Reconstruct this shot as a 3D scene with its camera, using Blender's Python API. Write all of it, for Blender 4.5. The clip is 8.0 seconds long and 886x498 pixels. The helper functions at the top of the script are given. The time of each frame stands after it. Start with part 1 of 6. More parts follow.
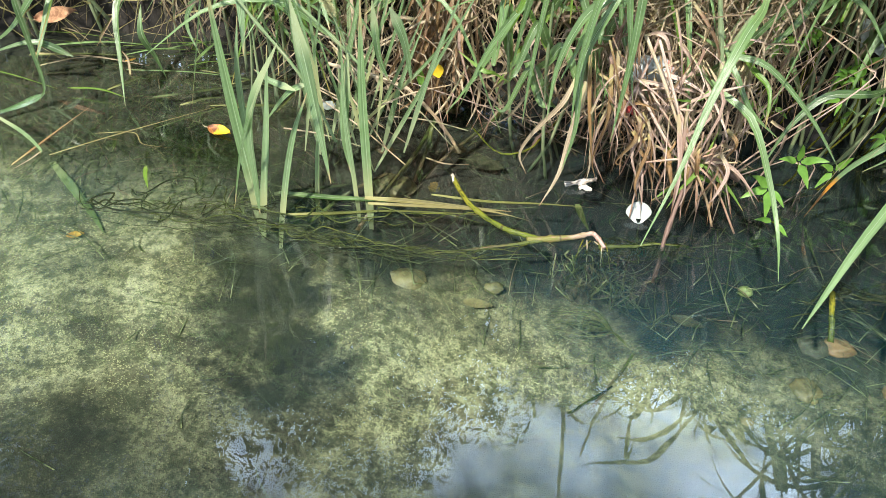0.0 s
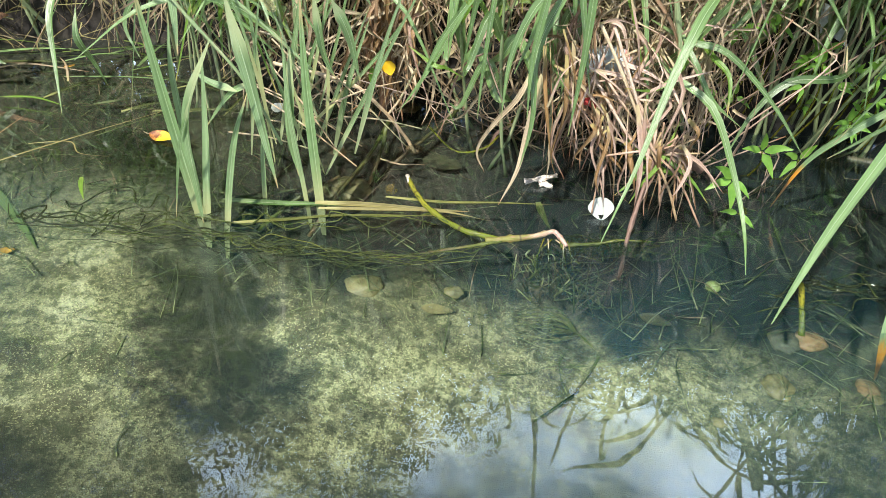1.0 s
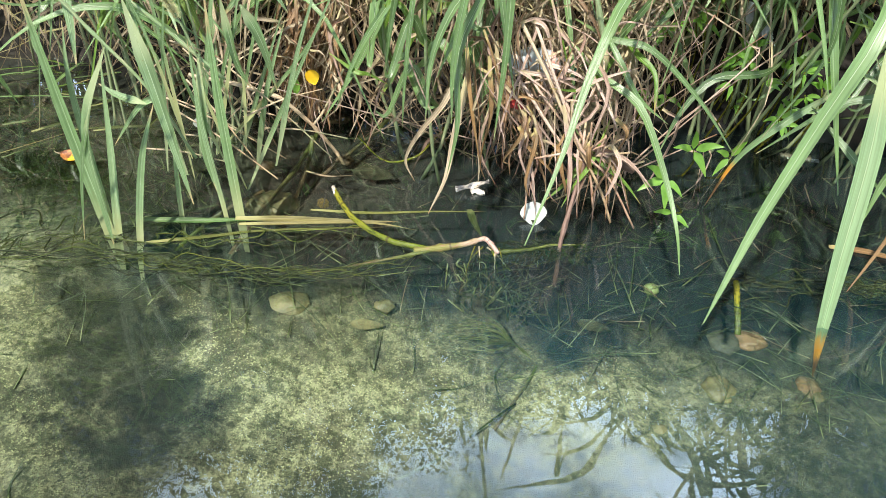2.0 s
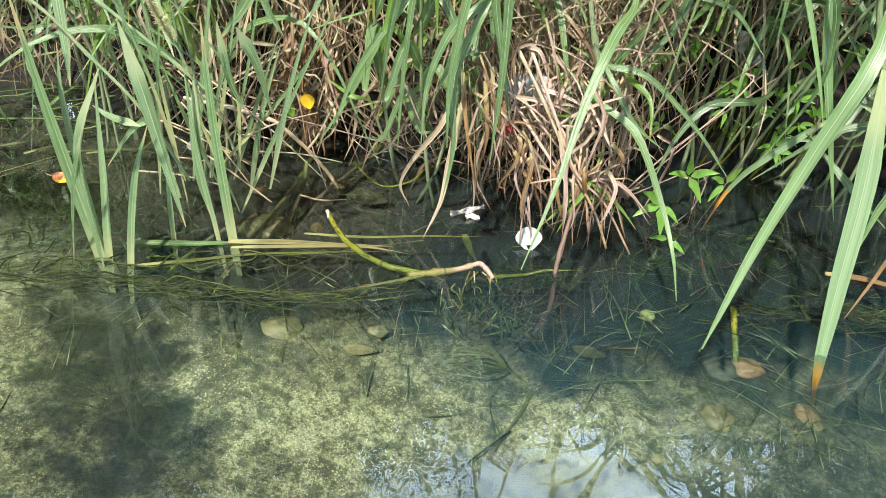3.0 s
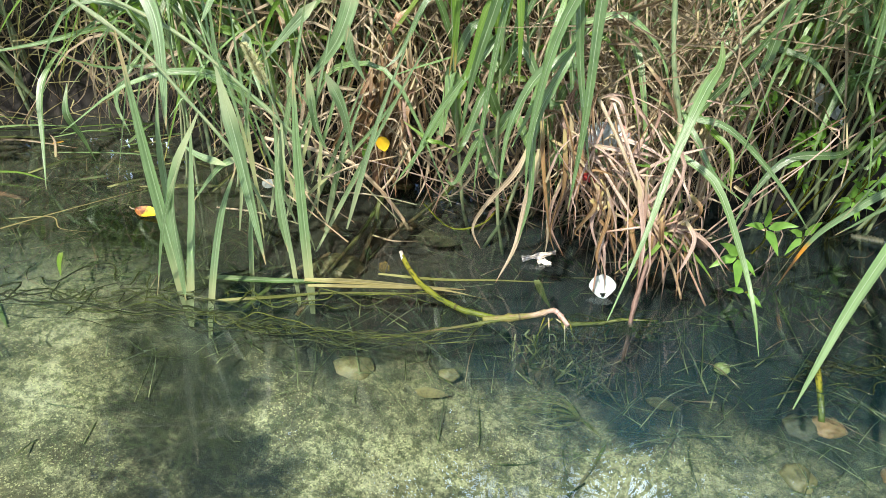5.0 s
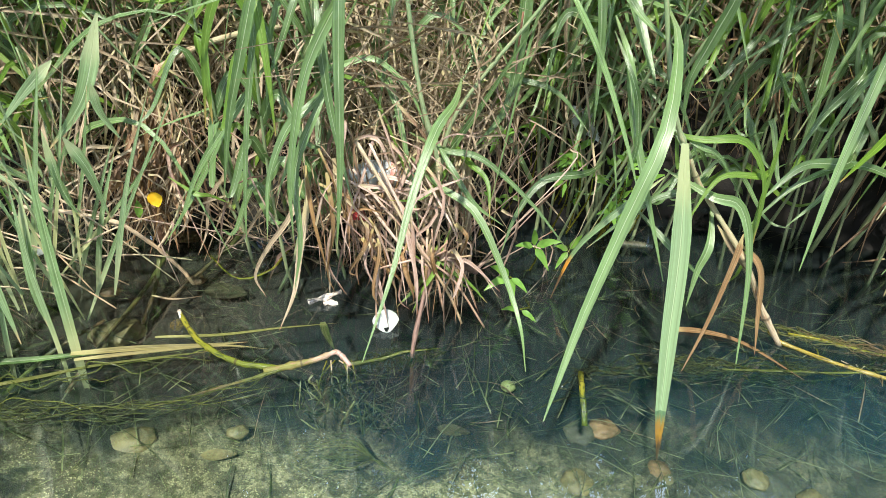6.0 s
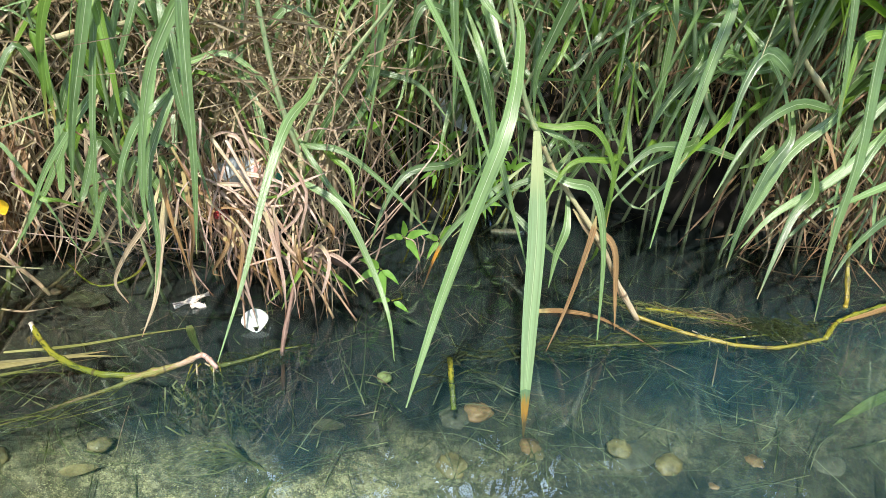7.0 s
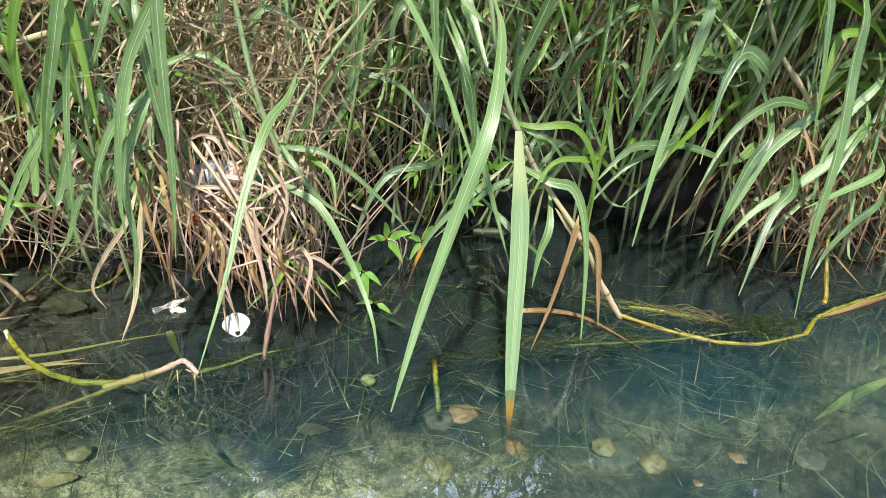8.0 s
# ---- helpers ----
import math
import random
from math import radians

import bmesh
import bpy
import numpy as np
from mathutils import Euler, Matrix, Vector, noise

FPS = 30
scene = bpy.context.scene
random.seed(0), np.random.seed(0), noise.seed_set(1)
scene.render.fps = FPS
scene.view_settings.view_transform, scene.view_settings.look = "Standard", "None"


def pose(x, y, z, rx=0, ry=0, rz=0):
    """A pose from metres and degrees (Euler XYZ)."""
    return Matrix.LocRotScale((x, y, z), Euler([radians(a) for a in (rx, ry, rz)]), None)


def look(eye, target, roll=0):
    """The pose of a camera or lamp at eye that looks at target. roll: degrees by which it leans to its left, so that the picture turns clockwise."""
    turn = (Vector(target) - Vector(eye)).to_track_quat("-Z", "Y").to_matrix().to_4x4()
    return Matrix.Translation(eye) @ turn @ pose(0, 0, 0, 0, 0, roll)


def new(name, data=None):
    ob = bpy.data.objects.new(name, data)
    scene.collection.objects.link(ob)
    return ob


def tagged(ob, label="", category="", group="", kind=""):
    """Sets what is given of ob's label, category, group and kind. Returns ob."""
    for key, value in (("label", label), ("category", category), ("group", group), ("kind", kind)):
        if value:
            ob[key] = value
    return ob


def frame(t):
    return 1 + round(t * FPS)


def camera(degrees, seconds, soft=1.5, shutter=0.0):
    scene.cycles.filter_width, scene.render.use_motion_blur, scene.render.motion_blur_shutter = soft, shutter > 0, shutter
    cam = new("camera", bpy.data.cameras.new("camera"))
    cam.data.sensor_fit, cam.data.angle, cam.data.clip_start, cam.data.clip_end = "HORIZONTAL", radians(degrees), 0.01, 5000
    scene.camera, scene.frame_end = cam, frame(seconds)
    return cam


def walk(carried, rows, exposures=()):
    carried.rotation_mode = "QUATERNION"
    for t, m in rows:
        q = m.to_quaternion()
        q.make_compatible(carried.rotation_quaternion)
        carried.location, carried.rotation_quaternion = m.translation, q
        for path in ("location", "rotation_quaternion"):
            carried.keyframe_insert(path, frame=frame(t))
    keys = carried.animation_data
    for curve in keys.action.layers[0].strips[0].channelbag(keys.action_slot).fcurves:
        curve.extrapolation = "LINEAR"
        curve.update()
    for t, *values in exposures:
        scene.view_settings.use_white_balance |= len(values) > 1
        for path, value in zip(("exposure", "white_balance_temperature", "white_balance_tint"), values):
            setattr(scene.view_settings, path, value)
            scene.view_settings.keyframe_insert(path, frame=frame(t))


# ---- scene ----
cam = camera(63.5, 8.0, soft=0.88)
PATH = [
    (0, (0.339, 0.21, 0.68), (0.047, 1.789, -0.513), 2.2),
    (0.5, (0.342, 0.233, 0.661), (0.069, 1.818, -0.527), 2.0),
    (1, (0.361, 0.259, 0.647), (0.137, 1.857, -0.535), 1.7),
    (1.5, (0.39, 0.286, 0.628), (0.22, 1.902, -0.539), 1.3),
    (2.8, (0.417, 0.3, 0.6), (0.328, 1.98, -0.483), 2.1),
    (3, (0.405, 0.301, 0.602), (0.297, 1.986, -0.47), 2.2),
    (3.5, (0.357, 0.297, 0.601), (0.186, 1.996, -0.44), 2.7),
    (4, (0.35, 0.294, 0.604), (0.109, 1.998, -0.414), 2.6),
    (4.2, (0.351, 0.293, 0.604), (0.09, 1.999, -0.406), 2.4),
    (5.3, (0.35, 0.3, 0.622), (0.186, 2.042, -0.345), 1.6),
    (5.5, (0.388, 0.305, 0.629), (0.302, 2.065, -0.318), 1.3),
    (6, (0.479, 0.305, 0.644), (0.639, 2.076, -0.272), 1.7),
    (6.5, (0.522, 0.296, 0.649), (0.861, 2.044, -0.261), 2.3),
    (7, (0.536, 0.287, 0.643), (0.958, 2.015, -0.272), 2.8),
    (7.5, (0.534, 0.291, 0.646), (0.993, 2.005, -0.277), 3.0),
    (8, (0.535, 0.295, 0.645), (1.008, 2.008, -0.274), 2.9),
]
walk(cam, [(t, look(eye, target, roll)) for t, eye, target, roll in PATH], [(0.0, 0.87), (8.0, 0.87)])

# ---- world, sun ----
CLOUD_SHIFT = (24.42, 4.5, 0.0)
SUN_FROM = Vector((-0.18, -0.56, 1.0)).normalized()
world = bpy.data.worlds.new("sky")
scene.world = world
world.use_nodes = True
wt = world.node_tree
wt.nodes.clear()
w_out = wt.nodes.new("ShaderNodeOutputWorld")
w_bg = wt.nodes.new("ShaderNodeBackground")
w_sky = wt.nodes.new("ShaderNodeTexSky")
w_sky.sky_type = "NISHITA"
w_sky.sun_disc = False
w_sky.sun_elevation = math.asin(SUN_FROM.z)
w_sky.sun_rotation = math.atan2(SUN_FROM.x, SUN_FROM.y)
w_co = wt.nodes.new("ShaderNodeTexCoord")
w_cloud = wt.nodes.new("ShaderNodeTexNoise")
w_cloud.inputs["Scale"].default_value = 2.2
w_cloud.inputs["Detail"].default_value = 8.0
w_cloud.inputs["Roughness"].default_value = 0.55
w_cover = wt.nodes.new("ShaderNodeMapRange")
w_cover.inputs["From Min"].default_value = 0.575
w_cover.inputs["From Max"].default_value = 0.70
w_mix = wt.nodes.new("ShaderNodeMix")
w_mix.data_type = "RGBA"
w_mix.inputs["B"].default_value = (38.0, 47.0, 62.0, 1.0)
w_shift = wt.nodes.new("ShaderNodeMapping")
w_shift.inputs["Location"].default_value = CLOUD_SHIFT
wt.links.new(w_co.outputs["Generated"], w_shift.inputs["Vector"])
wt.links.new(w_shift.outputs["Vector"], w_cloud.inputs["Vector"])
wt.links.new(w_cloud.outputs["Fac"], w_cover.inputs["Value"])
wt.links.new(w_cover.outputs["Result"], w_mix.inputs["Factor"])
wt.links.new(w_sky.outputs["Color"], w_mix.inputs["A"])
wt.links.new(w_mix.outputs["Result"], w_bg.inputs["Color"])
w_bg.inputs["Strength"].default_value = 0.10
wt.links.new(w_bg.outputs["Background"], w_out.inputs["Surface"])
sun = new("sun", bpy.data.lights.new("sun", "SUN"))
sun.data.energy = 5.0
sun.data.angle = radians(2.0)
sun.data.color = (1.0, 0.95, 0.87)
sun.matrix_world = look(SUN_FROM * 20, (0, 0, 0))

# ---- materials ----
class Nodes:
    """A new node material, with short ways to add and link nodes."""

    def __init__(self, name):
        self.mat = bpy.data.materials.new(name)
        self.mat.use_nodes = True
        self.tree = self.mat.node_tree
        self.tree.nodes.clear()
        self.out = self.tree.nodes.new("ShaderNodeOutputMaterial")

    def put(self, socket, value):
        if isinstance(value, bpy.types.NodeSocket):
            self.tree.links.new(value, socket)
        elif isinstance(value, tuple) and len(value) == 3 and socket.type == "RGBA":
            socket.default_value = (*value, 1.0)
        else:
            socket.default_value = value

    def add(self, kind, **inputs):
        n = self.tree.nodes.new("ShaderNode" + kind)
        for key, value in inputs.items():
            self.put(n.inputs[key.replace("_", " ")], value)
        return n

    def math(self, op, a, b=0.0, c=0.0, clamp=False):
        n = self.tree.nodes.new("ShaderNodeMath")
        n.operation, n.use_clamp = op, clamp
        for i, v in enumerate((a, b, c)):
            self.put(n.inputs[i], v)
        return n.outputs[0]

    def mix(self, fac, a, b, blend="MIX"):
        n = self.tree.nodes.new("ShaderNodeMix")
        n.data_type, n.blend_type = "RGBA", blend
        self.put(n.inputs["Factor"], fac)
        self.put(n.inputs["A"], a)
        self.put(n.inputs["B"], b)
        return n.outputs["Result"]

    def ramp(self, v, lo, hi, to_lo=0.0, to_hi=1.0, smooth=True):
        n = self.tree.nodes.new("ShaderNodeMapRange")
        n.interpolation_type = "SMOOTHSTEP" if smooth else "LINEAR"
        for key, value in (("Value", v), ("From Min", lo), ("From Max", hi), ("To Min", to_lo), ("To Max", to_hi)):
            self.put(n.inputs[key], value)
        return n.outputs["Result"]

    def noise(self, vec, scale, detail=4.0, rough=0.55, out="Fac"):
        return self.add("TexNoise", Vector=vec, Scale=scale, Detail=detail, Roughness=rough).outputs[out]

    def place(self):
        return self.add("NewGeometry").outputs["Position"]

    def local(self):
        return self.add("TexCoord").outputs["Object"]

    def stretch(self, vec, scale):
        n = self.add("Mapping", Vector=vec)
        n.inputs["Scale"].default_value = scale
        return n.outputs["Vector"]

    def chance(self):
        """A random number of each object and each loose piece of it."""
        a = self.add("ObjectInfo").outputs["Random"]
        b = self.add("NewGeometry").outputs["Random Per Island"]
        return self.math("FRACT", self.math("ADD", self.math("MULTIPLY", a, 7.31), self.math("MULTIPLY", b, 3.77)))

    def bump(self, height, strength=0.3, distance=0.002):
        return self.add("Bump", Height=height, Strength=strength, Distance=distance).outputs["Normal"]

    def done(self, shader):
        self.tree.links.new(shader, self.out.inputs["Surface"])
        return self.mat


def leaf_material(name, dark, light, rib, tip, through_colour, thin=0.32, rough=0.36, tip_from=0.92, veins=0.30, foot_to=0.20, gloss=0.7, foot_colour=(0.36, 0.36, 0.14), end=None, foot_full=0.75, foot_from=None):
    """A strap leaf: pale midrib, fine lengthwise veins, blotches, a dried tip, light that shines through."""
    n = Nodes(name)
    uv = n.add("TexCoord").outputs["UV"]
    xyz = n.add("SeparateXYZ", Vector=uv)
    u, v = xyz.outputs["X"], xyz.outputs["Y"]
    rnd = n.chance()
    where = n.place()
    colour = n.mix(rnd, dark, light)
    blotch = n.noise(where, 26.0, 3.0)
    colour = n.mix(n.ramp(blotch, 0.35, 0.75), colour, n.mix(0.5, colour, light))
    own = n.add("CombineXYZ", X=u, Y=v, Z=n.math("MULTIPLY", rnd, 40.0)).outputs[0]
    vein = n.noise(n.stretch(own, (15.0, 1.0, 1.0)), 1.0, 3.0, 0.6)
    band = n.noise(n.stretch(own, (4.5, 1.3, 1.0)), 1.0, 2.0, 0.5)
    colour = n.mix(n.ramp(band, 0.38, 0.60, veins * 1.6, 0.0), colour, n.mix(0.5, colour, (0.01, 0.02, 0.0)))
    colour = n.mix(n.ramp(vein, 0.40, 0.60, veins * 1.3, 0.0), colour, n.mix(0.3, (0.008, 0.016, 0.004), colour))
    off = n.math("ABSOLUTE", n.math("SUBTRACT", u, 0.5))
    ribs = n.math("MULTIPLY", n.ramp(off, 0.010, 0.034, 1.0, 0.0), n.ramp(v, 0.45, 0.98, 0.90, 0.25))
    colour = n.mix(ribs, colour, rib)
    ragged = n.math("ADD", v, n.math("MULTIPLY", n.math("SUBTRACT", vein, 0.5), 0.12))
    foot = n.ramp(ragged, foot_from or foot_to * 0.5, foot_to, foot_full, 0.0)
    colour = n.mix(foot, colour, n.mix(0.6, rib, foot_colour))
    edge = n.math("ADD", v, n.math("MULTIPLY", n.math("SUBTRACT", n.noise(n.stretch(uv, (5.0, 9.0, 1.0)), 1.0), 0.5), 0.16))
    edge = n.math("SUBTRACT", edge, n.math("MULTIPLY", rnd, 0.10))
    dry = n.ramp(edge, tip_from - 0.07, tip_from)
    colour = n.mix(dry, colour, tip)
    if end:
        colour = n.mix(n.ramp(edge, tip_from + 0.04, tip_from + 0.10), colour, end)
    spots = n.ramp(n.noise(where, 240.0, 2.0), 0.70, 0.78)
    colour = n.mix(n.math("MULTIPLY", spots, 0.5), colour, (0.16, 0.09, 0.035))
    bump = n.bump(n.math("ADD", vein, n.math("MULTIPLY", ribs, -0.8)), 0.5, 0.0014)
    face = n.add("BsdfPrincipled", Base_Color=colour, Roughness=n.ramp(vein, 0.2, 0.8, rough - 0.08, rough + 0.12), Normal=bump)
    face.inputs["Specular IOR Level"].default_value = gloss
    back = n.add("BsdfTranslucent", Color=n.mix(0.55, colour, through_colour), Normal=bump)
    both = n.add("MixShader", Fac=thin)
    n.tree.links.new(face.outputs[0], both.inputs[1])
    n.tree.links.new(back.outputs[0], both.inputs[2])
    return n.done(both.outputs[0])


green_leaf = leaf_material("green_leaf", (0.055, 0.120, 0.028), (0.252, 0.415, 0.138), (0.50, 0.60, 0.36), (0.30, 0.24, 0.11), (0.19, 0.37, 0.02), 0.32, tip_from=0.985, veins=0.34, gloss=1.0, rough=0.33, foot_full=0.2)
fresh_leaf = leaf_material("fresh_leaf", (0.10, 0.22, 0.025), (0.19, 0.34, 0.04), (0.36, 0.46, 0.12), (0.35, 0.26, 0.08), (0.26, 0.46, 0.02), 0.38, foot_full=0.3)
straw = leaf_material("straw", (0.17, 0.105, 0.05), (0.66, 0.54, 0.36), (0.52, 0.40, 0.26), (0.30, 0.18, 0.10), (0.50, 0.30, 0.13), 0.22, 0.55, veins=0.45, gloss=0.5)
brown_leaf = leaf_material("brown_leaf", (0.10, 0.055, 0.026), (0.40, 0.24, 0.12), (0.48, 0.34, 0.22), (0.24, 0.12, 0.06), (0.42, 0.18, 0.06), 0.22, 0.6, veins=0.3)
wet_weed = leaf_material("wet_weed", (0.018, 0.028, 0.009), (0.085, 0.105, 0.028), (0.16, 0.18, 0.05), (0.14, 0.11, 0.04), (0.18, 0.22, 0.03), 0.2, 0.3, veins=0.3)
drowned_green = leaf_material("drowned_green", (0.10, 0.15, 0.035), (0.20, 0.26, 0.07), (0.26, 0.30, 0.10), (0.14, 0.11, 0.04), (0.18, 0.26, 0.03), 0.25, 0.4, veins=0.3)
tuft_straw = leaf_material("tuft_straw", (0.23, 0.115, 0.075), (0.78, 0.585, 0.47), (0.58, 0.42, 0.31), (0.26, 0.13, 0.07), (0.52, 0.30, 0.14), 0.22, 0.55, veins=0.42, gloss=0.45)
yellow_straw = leaf_material("yellow_straw", (0.19, 0.165, 0.045), (0.34, 0.285, 0.10), (0.38, 0.32, 0.14), (0.24, 0.16, 0.06), (0.40, 0.34, 0.08), 0.2, 0.5, veins=0.4)
olive_blade = leaf_material("olive_blade", (0.10, 0.115, 0.022), (0.26, 0.26, 0.07), (0.30, 0.28, 0.10), (0.14, 0.11, 0.04), (0.24, 0.26, 0.03), 0.2, 0.3, veins=0.4)
# straw with a darkened colour, for the shade deep inside the thicket
shade_straw = leaf_material("shade_straw", (0.05, 0.030, 0.016), (0.24, 0.16, 0.09), (0.24, 0.16, 0.09), (0.10, 0.06, 0.03), (0.24, 0.13, 0.05), 0.12, 0.65, veins=0.5, gloss=0.3)
rust_blade = leaf_material("rust_blade", (0.22, 0.115, 0.045), (0.40, 0.24, 0.10), (0.44, 0.30, 0.14), (0.20, 0.10, 0.05), (0.42, 0.2, 0.06), 0.2, 0.55, veins=0.5, gloss=0.5)
drowned_straw = leaf_material("drowned_straw", (0.06, 0.075, 0.030), (0.26, 0.28, 0.15), (0.16, 0.16, 0.08), (0.10, 0.09, 0.05), (0.16, 0.16, 0.06), 0.2, 0.5, veins=0.4, gloss=0.3)
pale_reed = leaf_material("pale_reed", (0.18, 0.31, 0.11), (0.35, 0.50, 0.25), (0.46, 0.56, 0.34), (0.46, 0.36, 0.18), (0.20, 0.36, 0.05), foot_to=0.30, foot_colour=(0.44, 0.46, 0.22), veins=0.42)
sheath_reed = leaf_material("sheath_reed", (0.18, 0.31, 0.11), (0.35, 0.50, 0.25), (0.46, 0.56, 0.34), (0.46, 0.36, 0.18), (0.20, 0.36, 0.05), foot_to=0.50, foot_colour=(0.42, 0.38, 0.13), foot_full=1.0, foot_from=0.30, veins=0.42)
orange_tip = leaf_material("orange_tip", (0.20, 0.33, 0.14), (0.23, 0.36, 0.16), (0.36, 0.46, 0.24), (0.55, 0.24, 0.02), (0.22, 0.33, 0.035), tip_from=0.74, end=(0.10, 0.045, 0.015))


def stem_material(name, low, high, joint, rough=0.45, rings=0):
    n = Nodes(name)
    uv = n.add("TexCoord").outputs["UV"]
    v = n.add("SeparateXYZ", Vector=uv).outputs["Y"]
    where = n.place()
    patch = n.noise(where, 60.0, 5.0)
    line = n.noise(n.stretch(uv, (30.0, 3.0, 1.0)), 1.0, 3.0)
    colour = n.mix(n.ramp(n.math("ADD", v, n.math("MULTIPLY", n.math("SUBTRACT", patch, 0.5), 0.7)), 0.2, 0.8), low, high)
    colour = n.mix(n.ramp(line, 0.35, 0.7, 0.35, 0.0), colour, (0.05, 0.04, 0.015))
    colour = n.mix(n.ramp(n.noise(n.stretch(uv, (5.0, 9.0, 1.0)), 1.0, 5.0, 0.65), 0.50, 0.62, 0.0, 0.8), colour, joint)
    if rings:
        along = n.math("ABSOLUTE", n.math("SUBTRACT", n.math("FRACT", n.math("MULTIPLY", v, float(rings))), 0.5))
        colour = n.mix(n.ramp(along, 0.008, 0.03, 0.75, 0.0), colour, (0.045, 0.032, 0.012))
    shade = n.add("BsdfPrincipled", Base_Color=colour, Roughness=rough, Normal=n.bump(n.math("ADD", line, patch), 0.6, 0.002))
    return n.done(shade.outputs[0])


culm_green = stem_material("culm_green", (0.24, 0.31, 0.15), (0.22, 0.33, 0.15), (0.34, 0.33, 0.18))
culm_tan = stem_material("culm_tan", (0.52, 0.42, 0.27), (0.34, 0.34, 0.18), (0.30, 0.19, 0.10), 0.6, 3)
runner = stem_material("runner", (0.21, 0.20, 0.020), (0.115, 0.15, 0.013), (0.028, 0.042, 0.007), 0.22, 2)
runner_pale = stem_material("runner_pale", (0.16, 0.16, 0.025), (0.52, 0.34, 0.285), (0.22, 0.125, 0.07), 0.5, 2)
runner_yellow = stem_material("runner_yellow", (0.28, 0.215, 0.020), (0.19, 0.18, 0.012), (0.036, 0.030, 0.006), 0.35, 4)
straw_stem = stem_material("straw_stem", (0.60, 0.48, 0.32), (0.50, 0.36, 0.20), (0.24, 0.14, 0.07), 0.6)
tuft_stem = stem_material("tuft_stem", (0.64, 0.49, 0.38), (0.48, 0.31, 0.20), (0.26, 0.14, 0.09), 0.6)
pink_stem = stem_material("pink_stem", (0.20, 0.12, 0.09), (0.12, 0.07, 0.05), (0.07, 0.04, 0.028), 0.6)
rust_stem = stem_material("rust_stem", (0.30, 0.155, 0.085), (0.46, 0.27, 0.16), (0.17, 0.085, 0.045), 0.6)
drowned_stem = stem_material("drowned_stem", (0.09, 0.12, 0.02), (0.16, 0.10, 0.04), (0.05, 0.05, 0.02), 0.4)
olive_weed = stem_material("olive_weed", (0.050, 0.075, 0.012), (0.115, 0.140, 0.022), (0.014, 0.020, 0.005), 0.22)
thread_weed = stem_material("thread_weed", (0.010, 0.022, 0.005), (0.048, 0.072, 0.016), (0.008, 0.014, 0.005), 0.16)


def plain_material(name, a, b, scale=60.0, rough=0.5, thin=0.0, through_colour=(0.5, 0.5, 0.5), bump=0.3):
    n = Nodes(name)
    where = n.place()
    coarse = n.noise(where, scale, 5.0)
    fine = n.noise(where, scale * 7.0, 3.0)
    colour = n.mix(n.ramp(n.math("ADD", n.math("MULTIPLY", coarse, 0.7), n.math("MULTIPLY", fine, 0.3)), 0.33, 0.68), a, b)
    face = n.add("BsdfPrincipled", Base_Color=colour, Roughness=rough, Normal=n.bump(fine, bump, 0.001))
    if not thin:
        return n.done(face.outputs[0])
    back = n.add("BsdfTranslucent", Color=through_colour)
    both = n.add("MixShader", Fac=thin)
    n.tree.links.new(face.outputs[0], both.inputs[1])
    n.tree.links.new(back.outputs[0], both.inputs[2])
    return n.done(both.outputs[0])


yellow_leaf = plain_material("yellow_leaf", (0.75, 0.42, 0.01), (0.80, 0.55, 0.03), 45.0, 0.4, 0.25, (0.8, 0.5, 0.02))
def turning_leaf_material():
    """A yellow leaf whose stalk end has turned rust brown."""
    n = Nodes("turning_leaf")
    uv = n.add("TexCoord").outputs["UV"]
    v = n.add("SeparateXYZ", Vector=uv).outputs["Y"]
    patch = n.noise(n.place(), 130.0, 4.0)
    turned = n.ramp(n.math("ADD", v, n.math("MULTIPLY", n.math("SUBTRACT", patch, 0.5), 0.5)), 0.26, 0.50, 1.0, 0.0)
    yellow = n.mix(n.ramp(patch, 0.3, 0.7), (0.72, 0.42, 0.01), (0.80, 0.56, 0.03))
    rust = n.mix(n.ramp(patch, 0.35, 0.65), (0.12, 0.04, 0.015), (0.40, 0.16, 0.04))
    s = n.add("BsdfPrincipled", Base_Color=n.mix(turned, yellow, rust), Roughness=0.65, Normal=n.bump(patch, 0.4, 0.001))
    return n.done(s.outputs[0])


turning_leaf = turning_leaf_material()
orange_leaf = plain_material("orange_leaf", (0.07, 0.055, 0.022), (0.27, 0.16, 0.045), 50.0, 0.5)
rust_leaf = plain_material("rust_leaf", (0.15, 0.065, 0.028), (0.50, 0.28, 0.15), 75.0, 0.85, bump=0.8)
bright_orange = plain_material("bright_orange", (0.42, 0.19, 0.015), (0.60, 0.36, 0.05), 70.0, 0.6)
olive_leaf = plain_material("olive_leaf", (0.026, 0.027, 0.012), (0.070, 0.066, 0.028), 40.0, 0.5)
pale_leaf = plain_material("pale_leaf", (0.25, 0.28, 0.24), (0.40, 0.44, 0.39), 70.0, 0.5, 0.1, (0.7, 0.75, 0.66))
white_scrap_mat = plain_material("white_scrap_mat", (0.34, 0.28, 0.21), (0.68, 0.64, 0.57), 120.0, 0.6)
litter_mat = plain_material("litter_mat", (0.46, 0.47, 0.46), (0.72, 0.73, 0.73), 30.0, 0.35)
red_plastic = plain_material("red_plastic", (0.22, 0.015, 0.012), (0.40, 0.04, 0.03), 90.0, 0.5)
teal_plastic = plain_material("teal_plastic", (0.02, 0.22, 0.15), (0.04, 0.30, 0.20), 50.0, 0.35)
fruit_skin = plain_material("fruit_skin", (0.18, 0.21, 0.06), (0.32, 0.36, 0.14), 55.0, 0.4)
